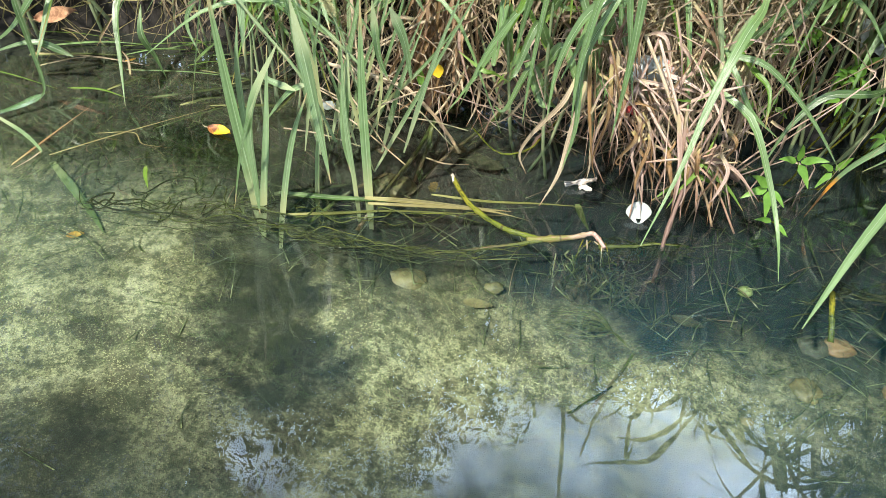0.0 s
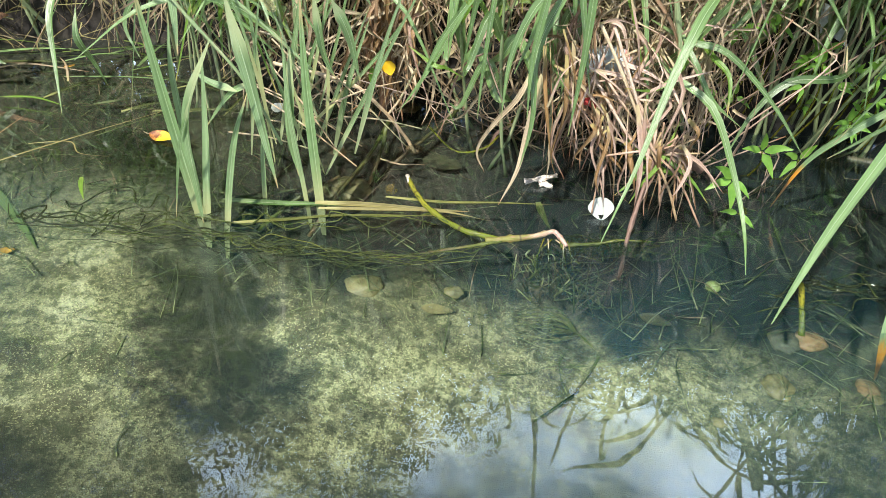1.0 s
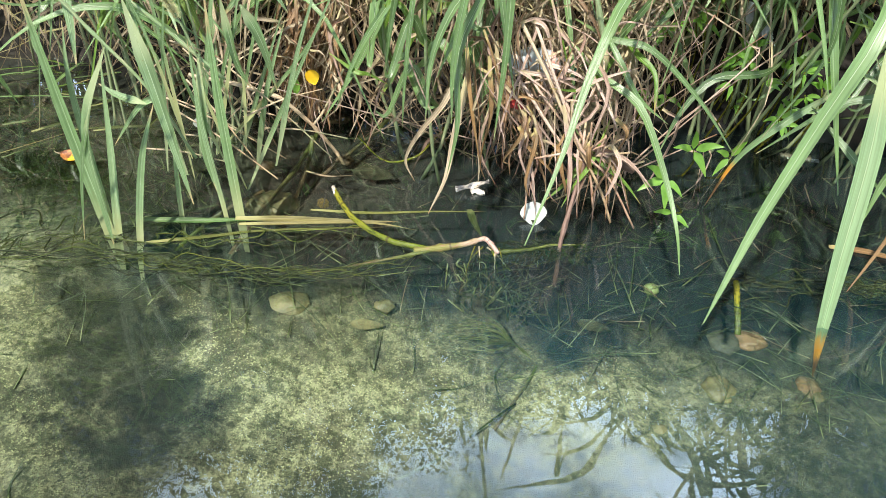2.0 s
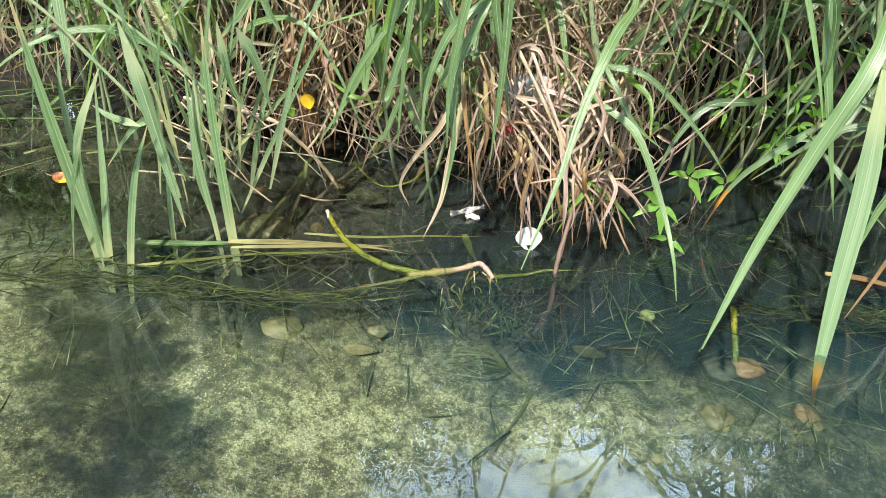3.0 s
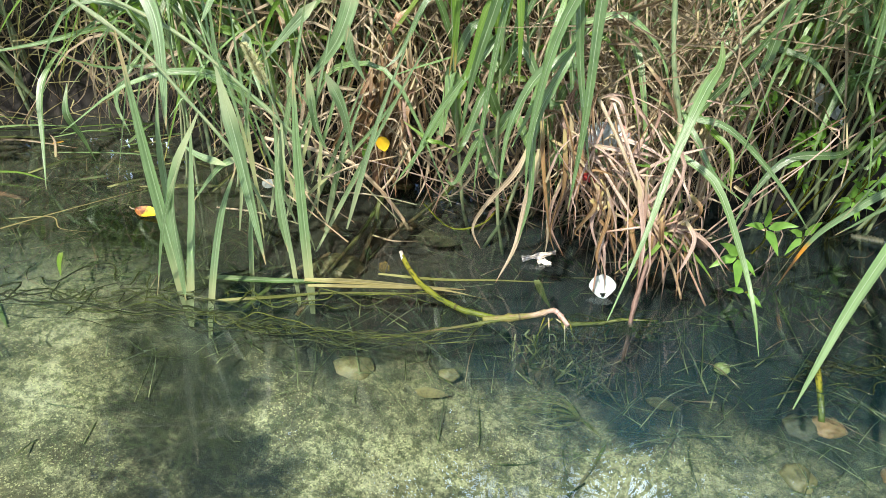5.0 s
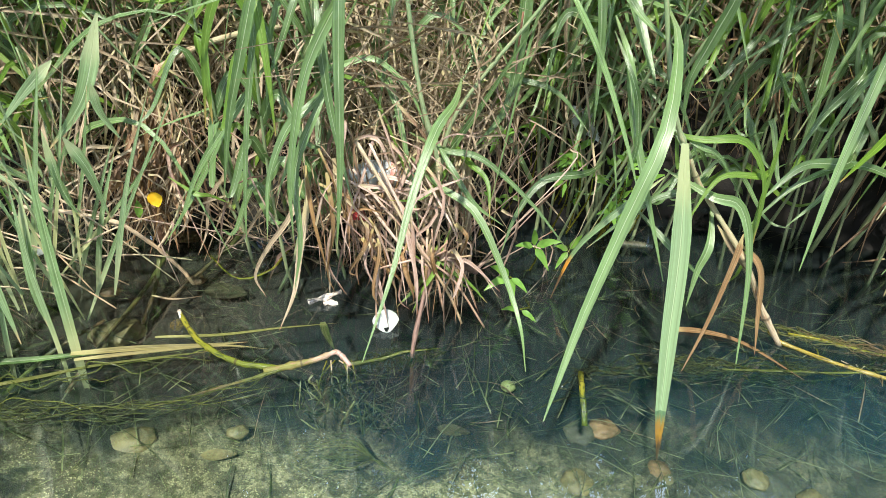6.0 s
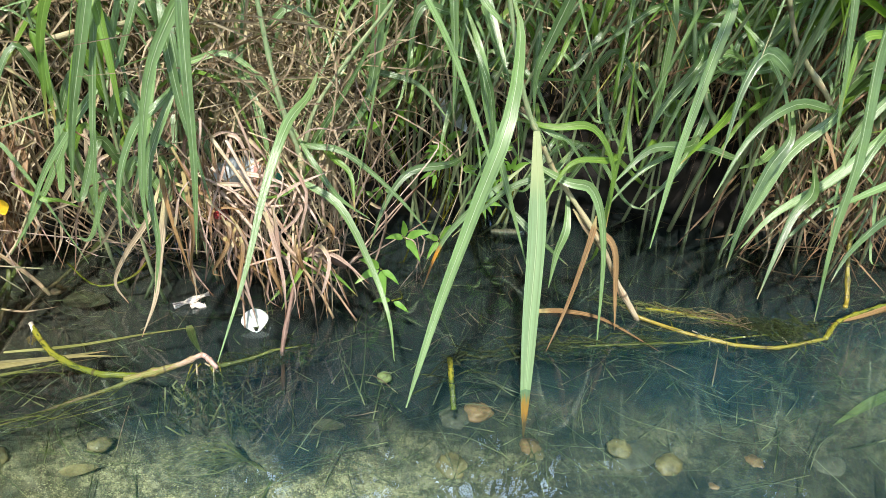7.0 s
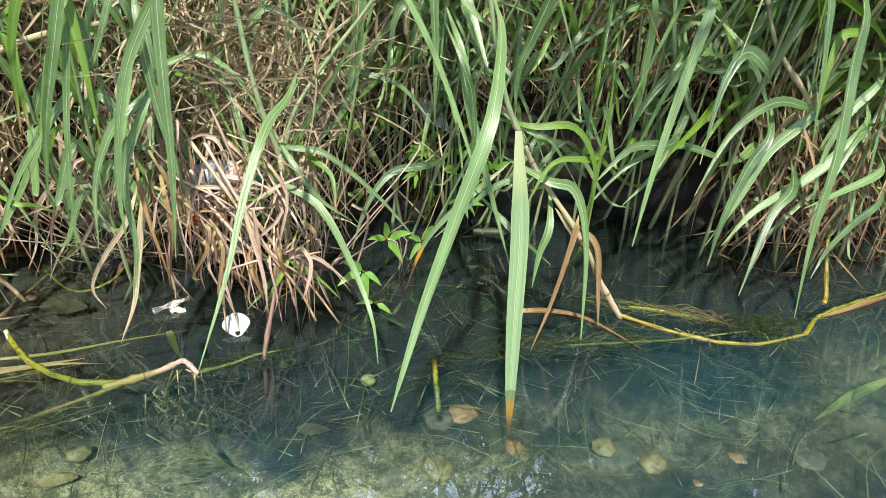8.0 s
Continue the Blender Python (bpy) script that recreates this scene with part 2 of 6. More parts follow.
yellow_stone = plain_material("yellow_stone", (0.085, 0.075, 0.028), (0.235, 0.185, 0.070), 45.0, 0.6)
orange_stone = plain_material("orange_stone", (0.085, 0.062, 0.026), (0.26, 0.150, 0.060), 45.0, 0.6)
grey_stone = plain_material("grey_stone", (0.028, 0.032, 0.020), (0.105, 0.10, 0.055), 30.0, 0.7)
sprout_leaf = plain_material("sprout_leaf", (0.10, 0.24, 0.03), (0.20, 0.38, 0.06), 70.0, 0.4, 0.35, (0.28, 0.5, 0.03))
fluff = plain_material("fluff", (0.30, 0.29, 0.12), (0.48, 0.46, 0.24), 150.0, 0.8)
bark = plain_material("bark", (0.09, 0.065, 0.04), (0.20, 0.16, 0.11), 9.0, 0.85)
tree_leaf = plain_material("tree_leaf", (0.018, 0.046, 0.018), (0.040, 0.085, 0.030), 3.0, 0.5, 0.2, (0.07, 0.16, 0.02))
flake = plain_material("flake", (0.14, 0.13, 0.045), (0.48, 0.44, 0.19), 160.0, 0.6)


def clear_plastic():
    n = Nodes("clear_plastic")
    s = n.add("BsdfPrincipled", Base_Color=(0.82, 0.88, 0.90), Roughness=n.ramp(n.noise(n.place(), 60.0), 0.3, 0.7, 0.12, 0.4), IOR=1.2)
    s.inputs["Transmission Weight"].default_value = 0.9
    return n.done(s.outputs[0])


def water_material():
    """Clear still water with a little suspended silt, thicker over the deep part and at the far left, thinned by the
    bank to stand in for shade.
    """
    n = Nodes("pond_water")
    where = n.place()
    swell = n.noise(n.stretch(where, (1.0, 1.0, 1.0)), 9.0, 2.0, 0.4)
    ripple = n.bump(swell, 0.06, 0.01)
    clear = n.add("BsdfPrincipled", Base_Color=(0.29, 0.43, 0.50), Roughness=n.ramp(n.add("SeparateXYZ", Vector=where).outputs["X"], 0.15, 0.9, 0.0, 0.004), IOR=1.33, Normal=ripple)
    clear.inputs["Transmission Weight"].default_value = 1.0
    silt = n.add("BsdfDiffuse", Color=(0.010, 0.145, 0.21))
    x = n.add("SeparateXYZ", Vector=where).outputs["X"]
    cloud = n.noise(where, 3.2, 4.0)
    amount = n.math("ADD", n.math("ADD", n.ramp(x, -0.05, 0.80, 0.008, 0.056), n.ramp(x, -0.50, -0.15, 0.030, 0.0)), n.ramp(cloud, 0.35, 0.70, -0.020, 0.030))
    # silt faded out towards the bank, so the water there looks shaded
    amount = n.math("MULTIPLY", amount, n.ramp(n.add("SeparateXYZ", Vector=where).outputs["Y"], 1.02, 1.32, 1.0, 0.05), clamp=True)
    both = n.add("MixShader", Fac=amount)
    sheen = n.add("BsdfGlossy", Color=(1.0, 1.0, 1.0), Roughness=0.0, Normal=ripple)
    wet = n.add("MixShader", Fac=n.add("Fresnel", IOR=1.36, Normal=ripple).outputs[0])
    n.tree.links.new(clear.outputs[0], wet.inputs[1])
    n.tree.links.new(sheen.outputs[0], wet.inputs[2])
    n.tree.links.new(wet.outputs[0], both.inputs[1])
    n.tree.links.new(silt.outputs[0], both.inputs[2])
    return n.done(both.outputs[0])


def ground_material():
    """Pond bed with a yellow-green algae mat in uneven patches over dark silt, with reed shade painted on it, and dark
    wet soil on the bank, darkened further for overhang shade.
    """
    n = Nodes("pond_bed_and_bank")
    where = n.place()
    xyz = n.add("SeparateXYZ", Vector=where)
    x, y, z = xyz.outputs["X"], xyz.outputs["Y"], xyz.outputs["Z"]
    big = n.noise(where, 3.1, 5.0, 0.6)
    mid = n.noise(where, 11.0, 5.0, 0.6)
    fine = n.noise(where, 120.0, 6.0, 0.75)
    grain = n.add("TexVoronoi", Vector=where, Scale=560.0)
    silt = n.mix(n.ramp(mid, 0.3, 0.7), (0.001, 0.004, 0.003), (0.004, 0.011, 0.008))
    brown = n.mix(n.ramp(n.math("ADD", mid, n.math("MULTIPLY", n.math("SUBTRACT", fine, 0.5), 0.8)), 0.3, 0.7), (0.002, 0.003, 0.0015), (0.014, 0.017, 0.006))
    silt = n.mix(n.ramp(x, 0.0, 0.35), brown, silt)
    silt = n.mix(n.ramp(fine, 0.55, 0.75, 0.0, 0.6), silt, (0.024, 0.036, 0.017))
    mat_ = n.mix(n.ramp(fine, 0.32, 0.66), (0.050, 0.054, 0.021), (0.46, 0.405, 0.195))
    mat_ = n.mix(n.ramp(mid, 0.45, 0.72, 0.0, 0.5), mat_, (0.55, 0.49, 0.295))
    mat_ = n.mix(n.ramp(n.noise(n.stretch(where, (1.0, 1.4, 1.0)), 7.0, 6.0, 0.65), 0.48, 0.60, 0.0, 0.8), mat_, (0.085, 0.068, 0.030))
    mat_ = n.mix(n.ramp(n.add("SeparateXYZ", Vector=grain.outputs["Color"]).outputs["X"], 0.78, 0.9, 0.0, 0.8), mat_, (0.58, 0.53, 0.24))
    mat_ = n.mix(n.ramp(n.add("SeparateXYZ", Vector=grain.outputs["Color"]).outputs["Y"], 0.75, 0.9, 0.0, 0.7), mat_, (0.09, 0.09, 0.03))
    mottle = n.noise(where, 42.0, 6.0, 0.72)
    mat_ = n.mix(n.ramp(mottle, 0.47, 0.60, 0.0, 0.80), mat_, (0.055, 0.058, 0.020))
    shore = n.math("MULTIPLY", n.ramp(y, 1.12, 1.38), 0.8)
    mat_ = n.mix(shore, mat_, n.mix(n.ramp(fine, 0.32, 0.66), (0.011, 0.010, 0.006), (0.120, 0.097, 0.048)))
    wobble = n.math("ADD", n.math("MULTIPLY", n.math("SUBTRACT", big, 0.5), 0.75), n.math("MULTIPLY", n.math("SUBTRACT", mid, 0.5), 0.35))
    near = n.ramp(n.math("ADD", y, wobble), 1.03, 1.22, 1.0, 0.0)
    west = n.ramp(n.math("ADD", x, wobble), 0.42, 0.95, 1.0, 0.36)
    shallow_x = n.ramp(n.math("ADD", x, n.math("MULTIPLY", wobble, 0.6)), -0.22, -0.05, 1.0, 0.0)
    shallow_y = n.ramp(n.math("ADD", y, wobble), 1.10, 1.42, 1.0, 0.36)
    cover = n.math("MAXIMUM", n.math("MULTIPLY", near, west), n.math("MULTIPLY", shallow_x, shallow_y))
    ledge = n.math("MULTIPLY", n.ramp(n.math("ADD", x, n.math("MULTIPLY", wobble, 0.6)), 0.18, 0.40, 1.0, 0.0), n.ramp(y, 1.24, 1.42, 0.0, 0.24))
    cover = n.math("MAXIMUM", cover, ledge)
    # slanted dark patch below the reeds: their shade and reflection painted into the bed
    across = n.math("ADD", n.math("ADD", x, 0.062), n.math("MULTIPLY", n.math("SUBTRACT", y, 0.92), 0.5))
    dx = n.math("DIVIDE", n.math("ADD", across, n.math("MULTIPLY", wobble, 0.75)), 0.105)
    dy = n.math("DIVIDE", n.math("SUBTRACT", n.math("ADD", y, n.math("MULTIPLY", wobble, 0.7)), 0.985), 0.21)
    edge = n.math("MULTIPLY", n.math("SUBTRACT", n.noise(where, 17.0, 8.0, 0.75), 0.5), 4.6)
    reed_shade = n.ramp(n.math("ADD", edge, n.math("ADD", n.math("MULTIPLY", dx, dx), n.math("MULTIPLY", dy, dy))), 0.20, 2.0, 0.06, 1.0)
    # near-edge fade: deeper bed, and the mirrored trees' dark put into its colour
    margin = n.math("SUBTRACT", n.math("ADD", y, n.math("MULTIPLY", wobble, 0.4)), n.math("ADD", n.ramp(x, -0.42, -0.20, 0.72, 0.80), n.ramp(x, 0.10, 0.45, 0.0, 0.15)))
    cover = n.math("MULTIPLY", cover, n.ramp(margin, -0.13, 0.12, 0.20, 1.0))
    cover = n.math("MULTIPLY", n.math("MULTIPLY", cover, reed_shade), n.ramp(n.math("ADD", n.math("MULTIPLY", big, 0.5), n.math("MULTIPLY", mid, 0.5)), 0.36, 0.54, 0.45, 1.0))
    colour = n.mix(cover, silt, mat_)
    # soil kept near black, putting the overhang's shade into its colour
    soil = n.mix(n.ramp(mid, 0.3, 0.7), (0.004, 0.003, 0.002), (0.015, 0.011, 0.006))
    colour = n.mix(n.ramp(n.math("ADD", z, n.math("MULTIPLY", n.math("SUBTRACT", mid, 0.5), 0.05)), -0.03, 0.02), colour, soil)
    bump = n.bump(n.math("ADD", fine, n.math("MULTIPLY", grain.outputs["Distance"], 0.6)), 0.5, 0.005)
    s = n.add("BsdfPrincipled", Base_Color=colour, Roughness=0.85, Normal=bump)
    return n.done(s.outputs[0])


# ---- shapes ----
FRONT = Vector((0.0, -0.86, 0.5))


def smooth_line(pts, n):
    """n + 1 points on a smooth line through pts."""
    p = [Vector(q) for q in pts]
    p = [2 * p[0] - p[1]] + p + [2 * p[-1] - p[-2]]
    spans = len(p) - 3
    line = []
    for i in range(n + 1):
        s = i / n * spans
        k = min(int(s), spans - 1)
        t = s - k
        a, b, c, d = p[k:k + 4]
        line.append(0.5 * (2 * b + (c - a) * t + (2 * a - 5 * b + 4 * c - d) * t * t + (3 * b - a - 3 * c + d) * t ** 3))
    return line


def kinked_line(pts, n):
    """n + 1 points on straight runs from joint to joint, a little rounded."""
    p = [Vector(q) for q in pts]
    line = []
    for i in range(n + 1):
        s = i / n * (len(p) - 1)
        k = min(int(s), len(p) - 2)
        line.append(p[k].lerp(p[k + 1], s - k))
    soft = smooth_line(pts, n)
    return [a.lerp(b, 0.35) for a, b in zip(line, soft)]


class Build:
    """Vertices, faces and UVs of one mesh."""

    def __init__(self):
        self.v, self.f, self.uv = [], [], []

    def face(self, ids, uvs):
        self.f.append(ids)
        self.uv.extend(uvs)

    def ribbon(self, pts, width, n=14, face=FRONT, base=0.4, fold=0.24, turn=0.0, taper=1.6, wave=0.0, grow=4.5):
        """A strap leaf along pts: folded at the midrib, narrowing to its tip."""
        line = smooth_line(pts, n)
        start = len(self.v)
        phase = random.random() * 6.28
        for i, q in enumerate(line):
            t = i / n
            way = (line[min(i + 1, n)] - line[max(i - 1, 0)]).normalized()
            side = way.cross(face)
            if side.length < 1e-4:
                side = way.cross(Vector((1, 0.1, 0)))
            side.normalize()
            up = side.cross(way)
            a = turn + wave * math.sin(phase + 5 * t)
            side, up = side * math.cos(a) + up * math.sin(a), up * math.cos(a) - side * math.sin(a)
            w = 0.5 * width * min(1.0, base + grow * t * (1 - base)) * max(0.03, 1 - t ** taper) ** 0.8
            self.v.extend((q - side * w + up * fold * w, q - up * fold * w * 0.6, q + side * w + up * fold * w))
            if i:
                j, t0 = start + 3 * i, (i - 1) / n
                for k in (0, 1):
                    u0, u1 = k * 0.5, k * 0.5 + 0.5
                    self.face((j - 3 + k, j - 2 + k, j + 1 + k, j + k), ((u0, t0), (u1, t0), (u1, t), (u0, t)))
        return self

    def tube(self, pts, r0, r1, n=12, sides=7, nodes=0, swell=0.35, kinked=False):
        """A stalk along pts from radius r0 to r1, with swollen joints."""
        line = kinked_line(pts, n) if kinked else smooth_line(pts, n)
        start = len(self.v)
        ref = Vector((0.31, 0.2, 0.93))
        for i, q in enumerate(line):
            t = i / n
            way = (line[min(i + 1, n)] - line[max(i - 1, 0)]).normalized()
            a = way.cross(ref)
            if a.length < 0.05:
                a = way.cross(Vector((1, 0, 0)))
            a.normalize()
            b = way.cross(a)
            r = r0 + (r1 - r0) * t
            r *= 1 + 0.22 * noise.noise(q * 90)
            if nodes:
                r *= 1 + swell * max(0.0, 1 - abs((t * nodes) % 1 - 0.5) * 14)
            for k in range(sides):
                c = 2 * math.pi * k / sides
                self.v.append(q + (a * math.cos(c) + b * math.sin(c)) * r)
            if i:
                j = start + sides * i
                for k in range(sides):
                    k2 = (k + 1) % sides
                    self.face((j - sides + k, j - sides + k2, j + k2, j + k),
                              ((k / sides, (i - 1) / n), ((k + 1) / sides, (i - 1) / n), ((k + 1) / sides, t), (k / sides, t)))
        for ring, flip in ((start, True), (start + sides * n, False)):
            ids = tuple(range(ring, ring + sides))
            self.face(ids[::-1] if flip else ids, tuple((0.5, 0.0 if flip else 1.0) for _ in ids))
        return self

    def mesh(self, name, origin=Vector()):
        m = bpy.data.meshes.new(name)
        m.from_pydata([tuple(Vector(q) - origin) for q in self.v], [], self.f)
        layer = m.uv_layers.new(name="UVMap")
        layer.data.foreach_set("uv", [c for uv in self.uv for c in uv])
        m.polygons.foreach_set("use_smooth", [True] * len(m.polygons))
        m.update()
        return m


def part(name, made, material, parent, label=""):
    """One mesh object under a thing or under a part; made is a Build in the world's metres."""
    base = parent.matrix_world.translation if not parent.parent else parent.parent.matrix_world.translation
    ob = new(name, made.mesh(name, Vector(base)))
    ob.data.materials.append(material)
    ob.parent = parent
    if label:
        ob["label"] = label
    return ob


def whole(name, made, material, label, category, group="", kind="", origin=None):
    """A thing of one mesh."""
    origin = Vector(origin) if origin is not None else Vector()
    ob = new(name, made.mesh(name, origin))
    ob.location = origin
    ob.data.materials.append(material)
    return tagged(ob, label, category, group, kind)


def thing(name, base, label, category, group=""):
    """An Empty at a thing's base."""
    ob = new(name)
    ob.empty_display_size = 0.05
    ob.location = base
    ob.matrix_world = Matrix.Translation(base)
    return tagged(ob, label, category, group)


def leaf(plant, material, width, *pts, base=0.12, turn=None, taper=1.6, name="leaf", grow=4.5):
    """One strap leaf from its root to its tip."""
    turn = random.uniform(-0.3, 0.3) if turn is None else turn
    if material in (green_leaf, fresh_leaf) and pts[0][2] > 0.06:
        # a narrow base that runs back to its culm
        a, b = Vector(pts[0]), Vector(pts[1])
        pts = (a + (a - b).normalized() * 0.055 + Vector((0.0, 0.050, 0.0)), *pts)
        grow = 2.6
    return part(name, Build().ribbon(pts, width, 18, base=base, turn=turn, taper=taper, wave=0.12, grow=grow), material, plant)


def stalk(plant, material, r0, r1, *pts, nodes=3, name="culm", n=24):
    return part(name, Build().tube(pts, r0, r1, n, 8, nodes), material, plant)


# ---- setting: one sheet of bed, bank and country, and the water ----
def bank_line(x):
    """Where the far bank meets the water."""
    x = max(-6.0, min(6.0, x))
    return 1.70 + 0.13 * math.exp(-((x + 0.7) / 0.5) ** 2) - 0.27 / (1 + math.exp(-(x - 1.35) * 5)) + 0.025 * math.sin(7 * x) + 0.015 * math.sin(19 * x + 1)


def ground_height(x, y):
    d = y - bank_line(x) - 0.13 * math.exp(-((x - 1.16) / 0.2) ** 2)
    lump = noise.noise(Vector((x * 5, y * 5, 0))) * 0.022 + noise.noise(Vector((x * 17, y * 17, 3))) * 0.006
    if d > 0:
        return min(0.5, 0.06 * min(1, d * 20) + 0.42 * (1 - math.exp(-d * 0.9))) + lump
    deep = 0.11 + 0.12 / (1 + math.exp(-(max(-6.0, min(6.0, x)) - 0.12) * 7))
    z = -deep * (1 - math.exp(d / (0.16 if x > -0.2 else 0.32)))
    back = -0.9 - y
    if back > 0:
        z += (deep + 0.35) * (1 - math.exp(-back * 2.2))
    return z + lump * min(1.0, -d * 6) * 0.9


def graded(lo, hi, step, reach):
    """Even steps from lo to hi, then ever longer ones out to reach."""
    mid = list(np.arange(lo, hi + step / 2, step))
    out, s = [], step
    while (out[-1] if out else 0) < reach:
        s *= 1.35
        out.append((out[-1] if out else 0) + s)
    return [lo - o for o in reversed(out)] + mid + [hi + o for o in out]


def ground():
    xs, ys = graded(-1.5, 2.6, 0.03, 400), graded(0.2, 2.4, 0.03, 400)
    made = Build()
    made.v = [(x, y, ground_height(x, y)) for y in ys for x in xs]
    w = len(xs)
    for j in range(len(ys) - 1):
        for i in range(w - 1):
            a = j * w + i
            made.face((a, a + 1, a + w + 1, a + w), ((0, 0), (1, 0), (1, 1), (0, 1)))
    whole("ground", made, ground_material(), "silty pond bed with yellow-green algae mat and painted reed shade, rising to a dark soil bank", "ground", kind="structure")


def water():
    xs, ys = [-30 + 6 * i for i in range(11)], [-1.2, 0.0, 1.0, 2.1]
    made = Build()
    made.v = [(x, y, 0.0) for y in ys for x in xs]
    for j in range(len(ys) - 1):
        for i in range(10):
            a = j * 11 + i
            made.face((a, a + 1, a + 12, a + 11), ((0, 0), (1, 0), (1, 1), (0, 1)))
    ob = whole("water", made, water_material(), "clear still pond water with faint blue-green silt", "water", kind="structure")
    ob.visible_shadow = False


ground()
water()

# ---- plants on the bank, leaf by leaf ----
random.seed(11)
reed_a = thing("reed_clump", (-0.155, 1.158, -0.13), "upright green reed shoot with broad strap leaves standing in shallow water", "reed", "reeds at the water's edge")
leaf(reed_a, sheath_reed, 0.031, (-0.158, 1.155, -0.120), (-0.163, 1.156, 0.000), (-0.182, 1.158, 0.205), (-0.196, 1.160, 0.391), base=0.22, grow=1.5)
leaf(reed_a, sheath_reed, 0.022, (-0.160, 1.163, -0.120), (-0.163, 1.166, 0.000), (-0.176, 1.182, 0.211), (-0.168, 1.190, 0.313), base=0.26, grow=1.5)
leaf(reed_a, sheath_reed, 0.021, (-0.156, 1.153, -0.120), (-0.150, 1.157, 0.000), (-0.134, 1.167, 0.132), (-0.121, 1.180, 0.277), base=0.33, grow=1.5)
leaf(reed_a, pale_reed, 0.018, (-0.077, 1.120, 0.306), (-0.135, 1.125, 0.189), (-0.144, 1.130, 0.051), (-0.146, 1.131, 0.000))
leaf(reed_a, pale_reed, 0.008, (-0.113, 1.120, 0.234), (-0.157, 1.128, 0.134), (-0.195, 1.138, 0.000))
leaf(reed_a, sheath_reed, 0.017, (-0.116, 1.131, -0.120), (-0.110, 1.142, 0.000), (-0.093, 1.170, 0.123), (-0.068, 1.190, 0.202), base=0.33, grow=1.5)
leaf(reed_a, sheath_reed, 0.013, (-0.080, 1.220, -0.100), (-0.077, 1.220, 0.000), (-0.071, 1.220, 0.077), (-0.066, 1.220, 0.131), base=0.36, grow=1.5)
leaf(reed_a, pale_reed, 0.022, (-0.095, 1.220, 0.335), (-0.072, 1.208, 0.230), (-0.054, 1.198, 0.129), (-0.039, 1.190, 0.042))
reed_b = thing("reed_clump", (0.005, 1.226, -0.14), "slender green reed shoots with pale sheaths standing in the water", "reed", "reeds at the water's edge")
leaf(reed_b, sheath_reed, 0.017, (-0.001, 1.222, -0.120), (-0.006, 1.225, 0.000), (-0.022, 1.233, 0.150), (-0.025, 1.240, 0.279), base=0.33, grow=1.5)
leaf(reed_b, sheath_reed, 0.027, (0.019, 1.224, -0.120), (0.016, 1.227, 0.000), (0.007, 1.239, 0.194), (0.005, 1.250, 0.340), base=0.29, grow=1.5)
leaf(reed_b, pale_reed, 0.019, (-0.018, 1.250, 0.250), (-0.026, 1.237, 0.119), (-0.017, 1.230, 0.044))
leaf(reed_b, pale_reed, 0.018, (0.046, 1.270, 0.322), (0.065, 1.283, 0.267), (0.075, 1.300, 0.184))
leaf(reed_b, pale_reed, 0.015, (0.015, 1.280, 0.326), (0.022, 1.286, 0.238), (0.038, 1.290, 0.192))
leaf(reed_b, pale_reed, 0.014, (-0.121, 1.270, 0.165), (-0.172, 1.287, 0.169), (-0.207, 1.300, 0.181))
leaf(reed_b, pale_reed, 0.012, (-0.101, 1.280, 0.176), (-0.138, 1.276, 0.156), (-0.188, 1.270, 0.093))
leaf(reed_b, pale_reed, 0.023, (-0.254, 1.300, 0.460), (-0.199, 1.264, 0.393), (-0.180, 1.230, 0.317), (-0.171, 1.200, 0.246))
leaf(reed_b, pale_reed, 0.015, (-0.112, 1.320, 0.457), (-0.124, 1.298, 0.412), (-0.139, 1.280, 0.376))
leaf(reed_b, pale_reed, 0.018, (-0.109, 1.360, 0.349), (-0.094, 1.340, 0.321), (-0.064, 1.300, 0.265))
leaf(reed_b, pale_reed, 0.019, (-0.004, 1.400, 0.395), (-0.042, 1.381, 0.355), (-0.081, 1.360, 0.307))
leaf(reed_b, pale_reed, 0.029, (0.065, 1.420, 0.459), (0.038, 1.411, 0.368), (0.011, 1.406, 0.315), (-0.035, 1.400, 0.260))
leaf(reed_b, pale_reed, 0.017, (0.045, 1.400, 0.362), (0.047, 1.409, 0.316), (0.067, 1.420, 0.267))
stalk(reed_b, culm_green, 0.0032, 0.0024, (-0.40, 1.29, 0.45), (-0.20, 1.28, 0.374), (-0.107, 1.28, 0.308), (0.004, 1.28, 0.208))
stalk(reed_b, culm_green, 0.0030, 0.0022, (-0.36, 1.22, 0.46), (-0.21, 1.22, 0.358), (-0.148, 1.22, 0.289), (-0.083, 1.22, 0.207), (-0.04, 1.23, 0.10))
for k in range(16):
    a = Vector((random.uniform(-0.13, 0.08), random.uniform(1.27, 1.38), random.uniform(-0.02, 0.10)))
    e = Vector((a.x + random.gauss(0.03, 0.07), a.y - random.uniform(0.0, 0.06), random.uniform(0.24, 0.46)))
    leaf(reed_b, random.choice((pale_reed, pale_reed, sheath_reed)), random.uniform(0.006, 0.013), a, a.lerp(e, 0.5) + Vector((random.gauss(0, 0.015), -0.01, 0.02)), e, base=0.3)
for k in range(12):
    c = Vector((random.uniform(-0.16, 0.10), random.uniform(1.30, 1.40), random.uniform(0.05, 0.22)))
    d = Vector((random.uniform(0.04, 0.11), random.gauss(0, 0.02), random.gauss(-0.01, 0.035)))
    part("dry_stem", Build().tube((c - d, c + Vector((0, 0, 0.006)), c + d), 0.0016, 0.0011, 8, 5), random.choice((straw_stem, culm_tan)), reed_b)
bank_left = thing("reed_clump", (-0.82, 1.82, 0.02), "green grass shoots drooping from the bank to the shallow water", "reed", "reeds at the water's edge")
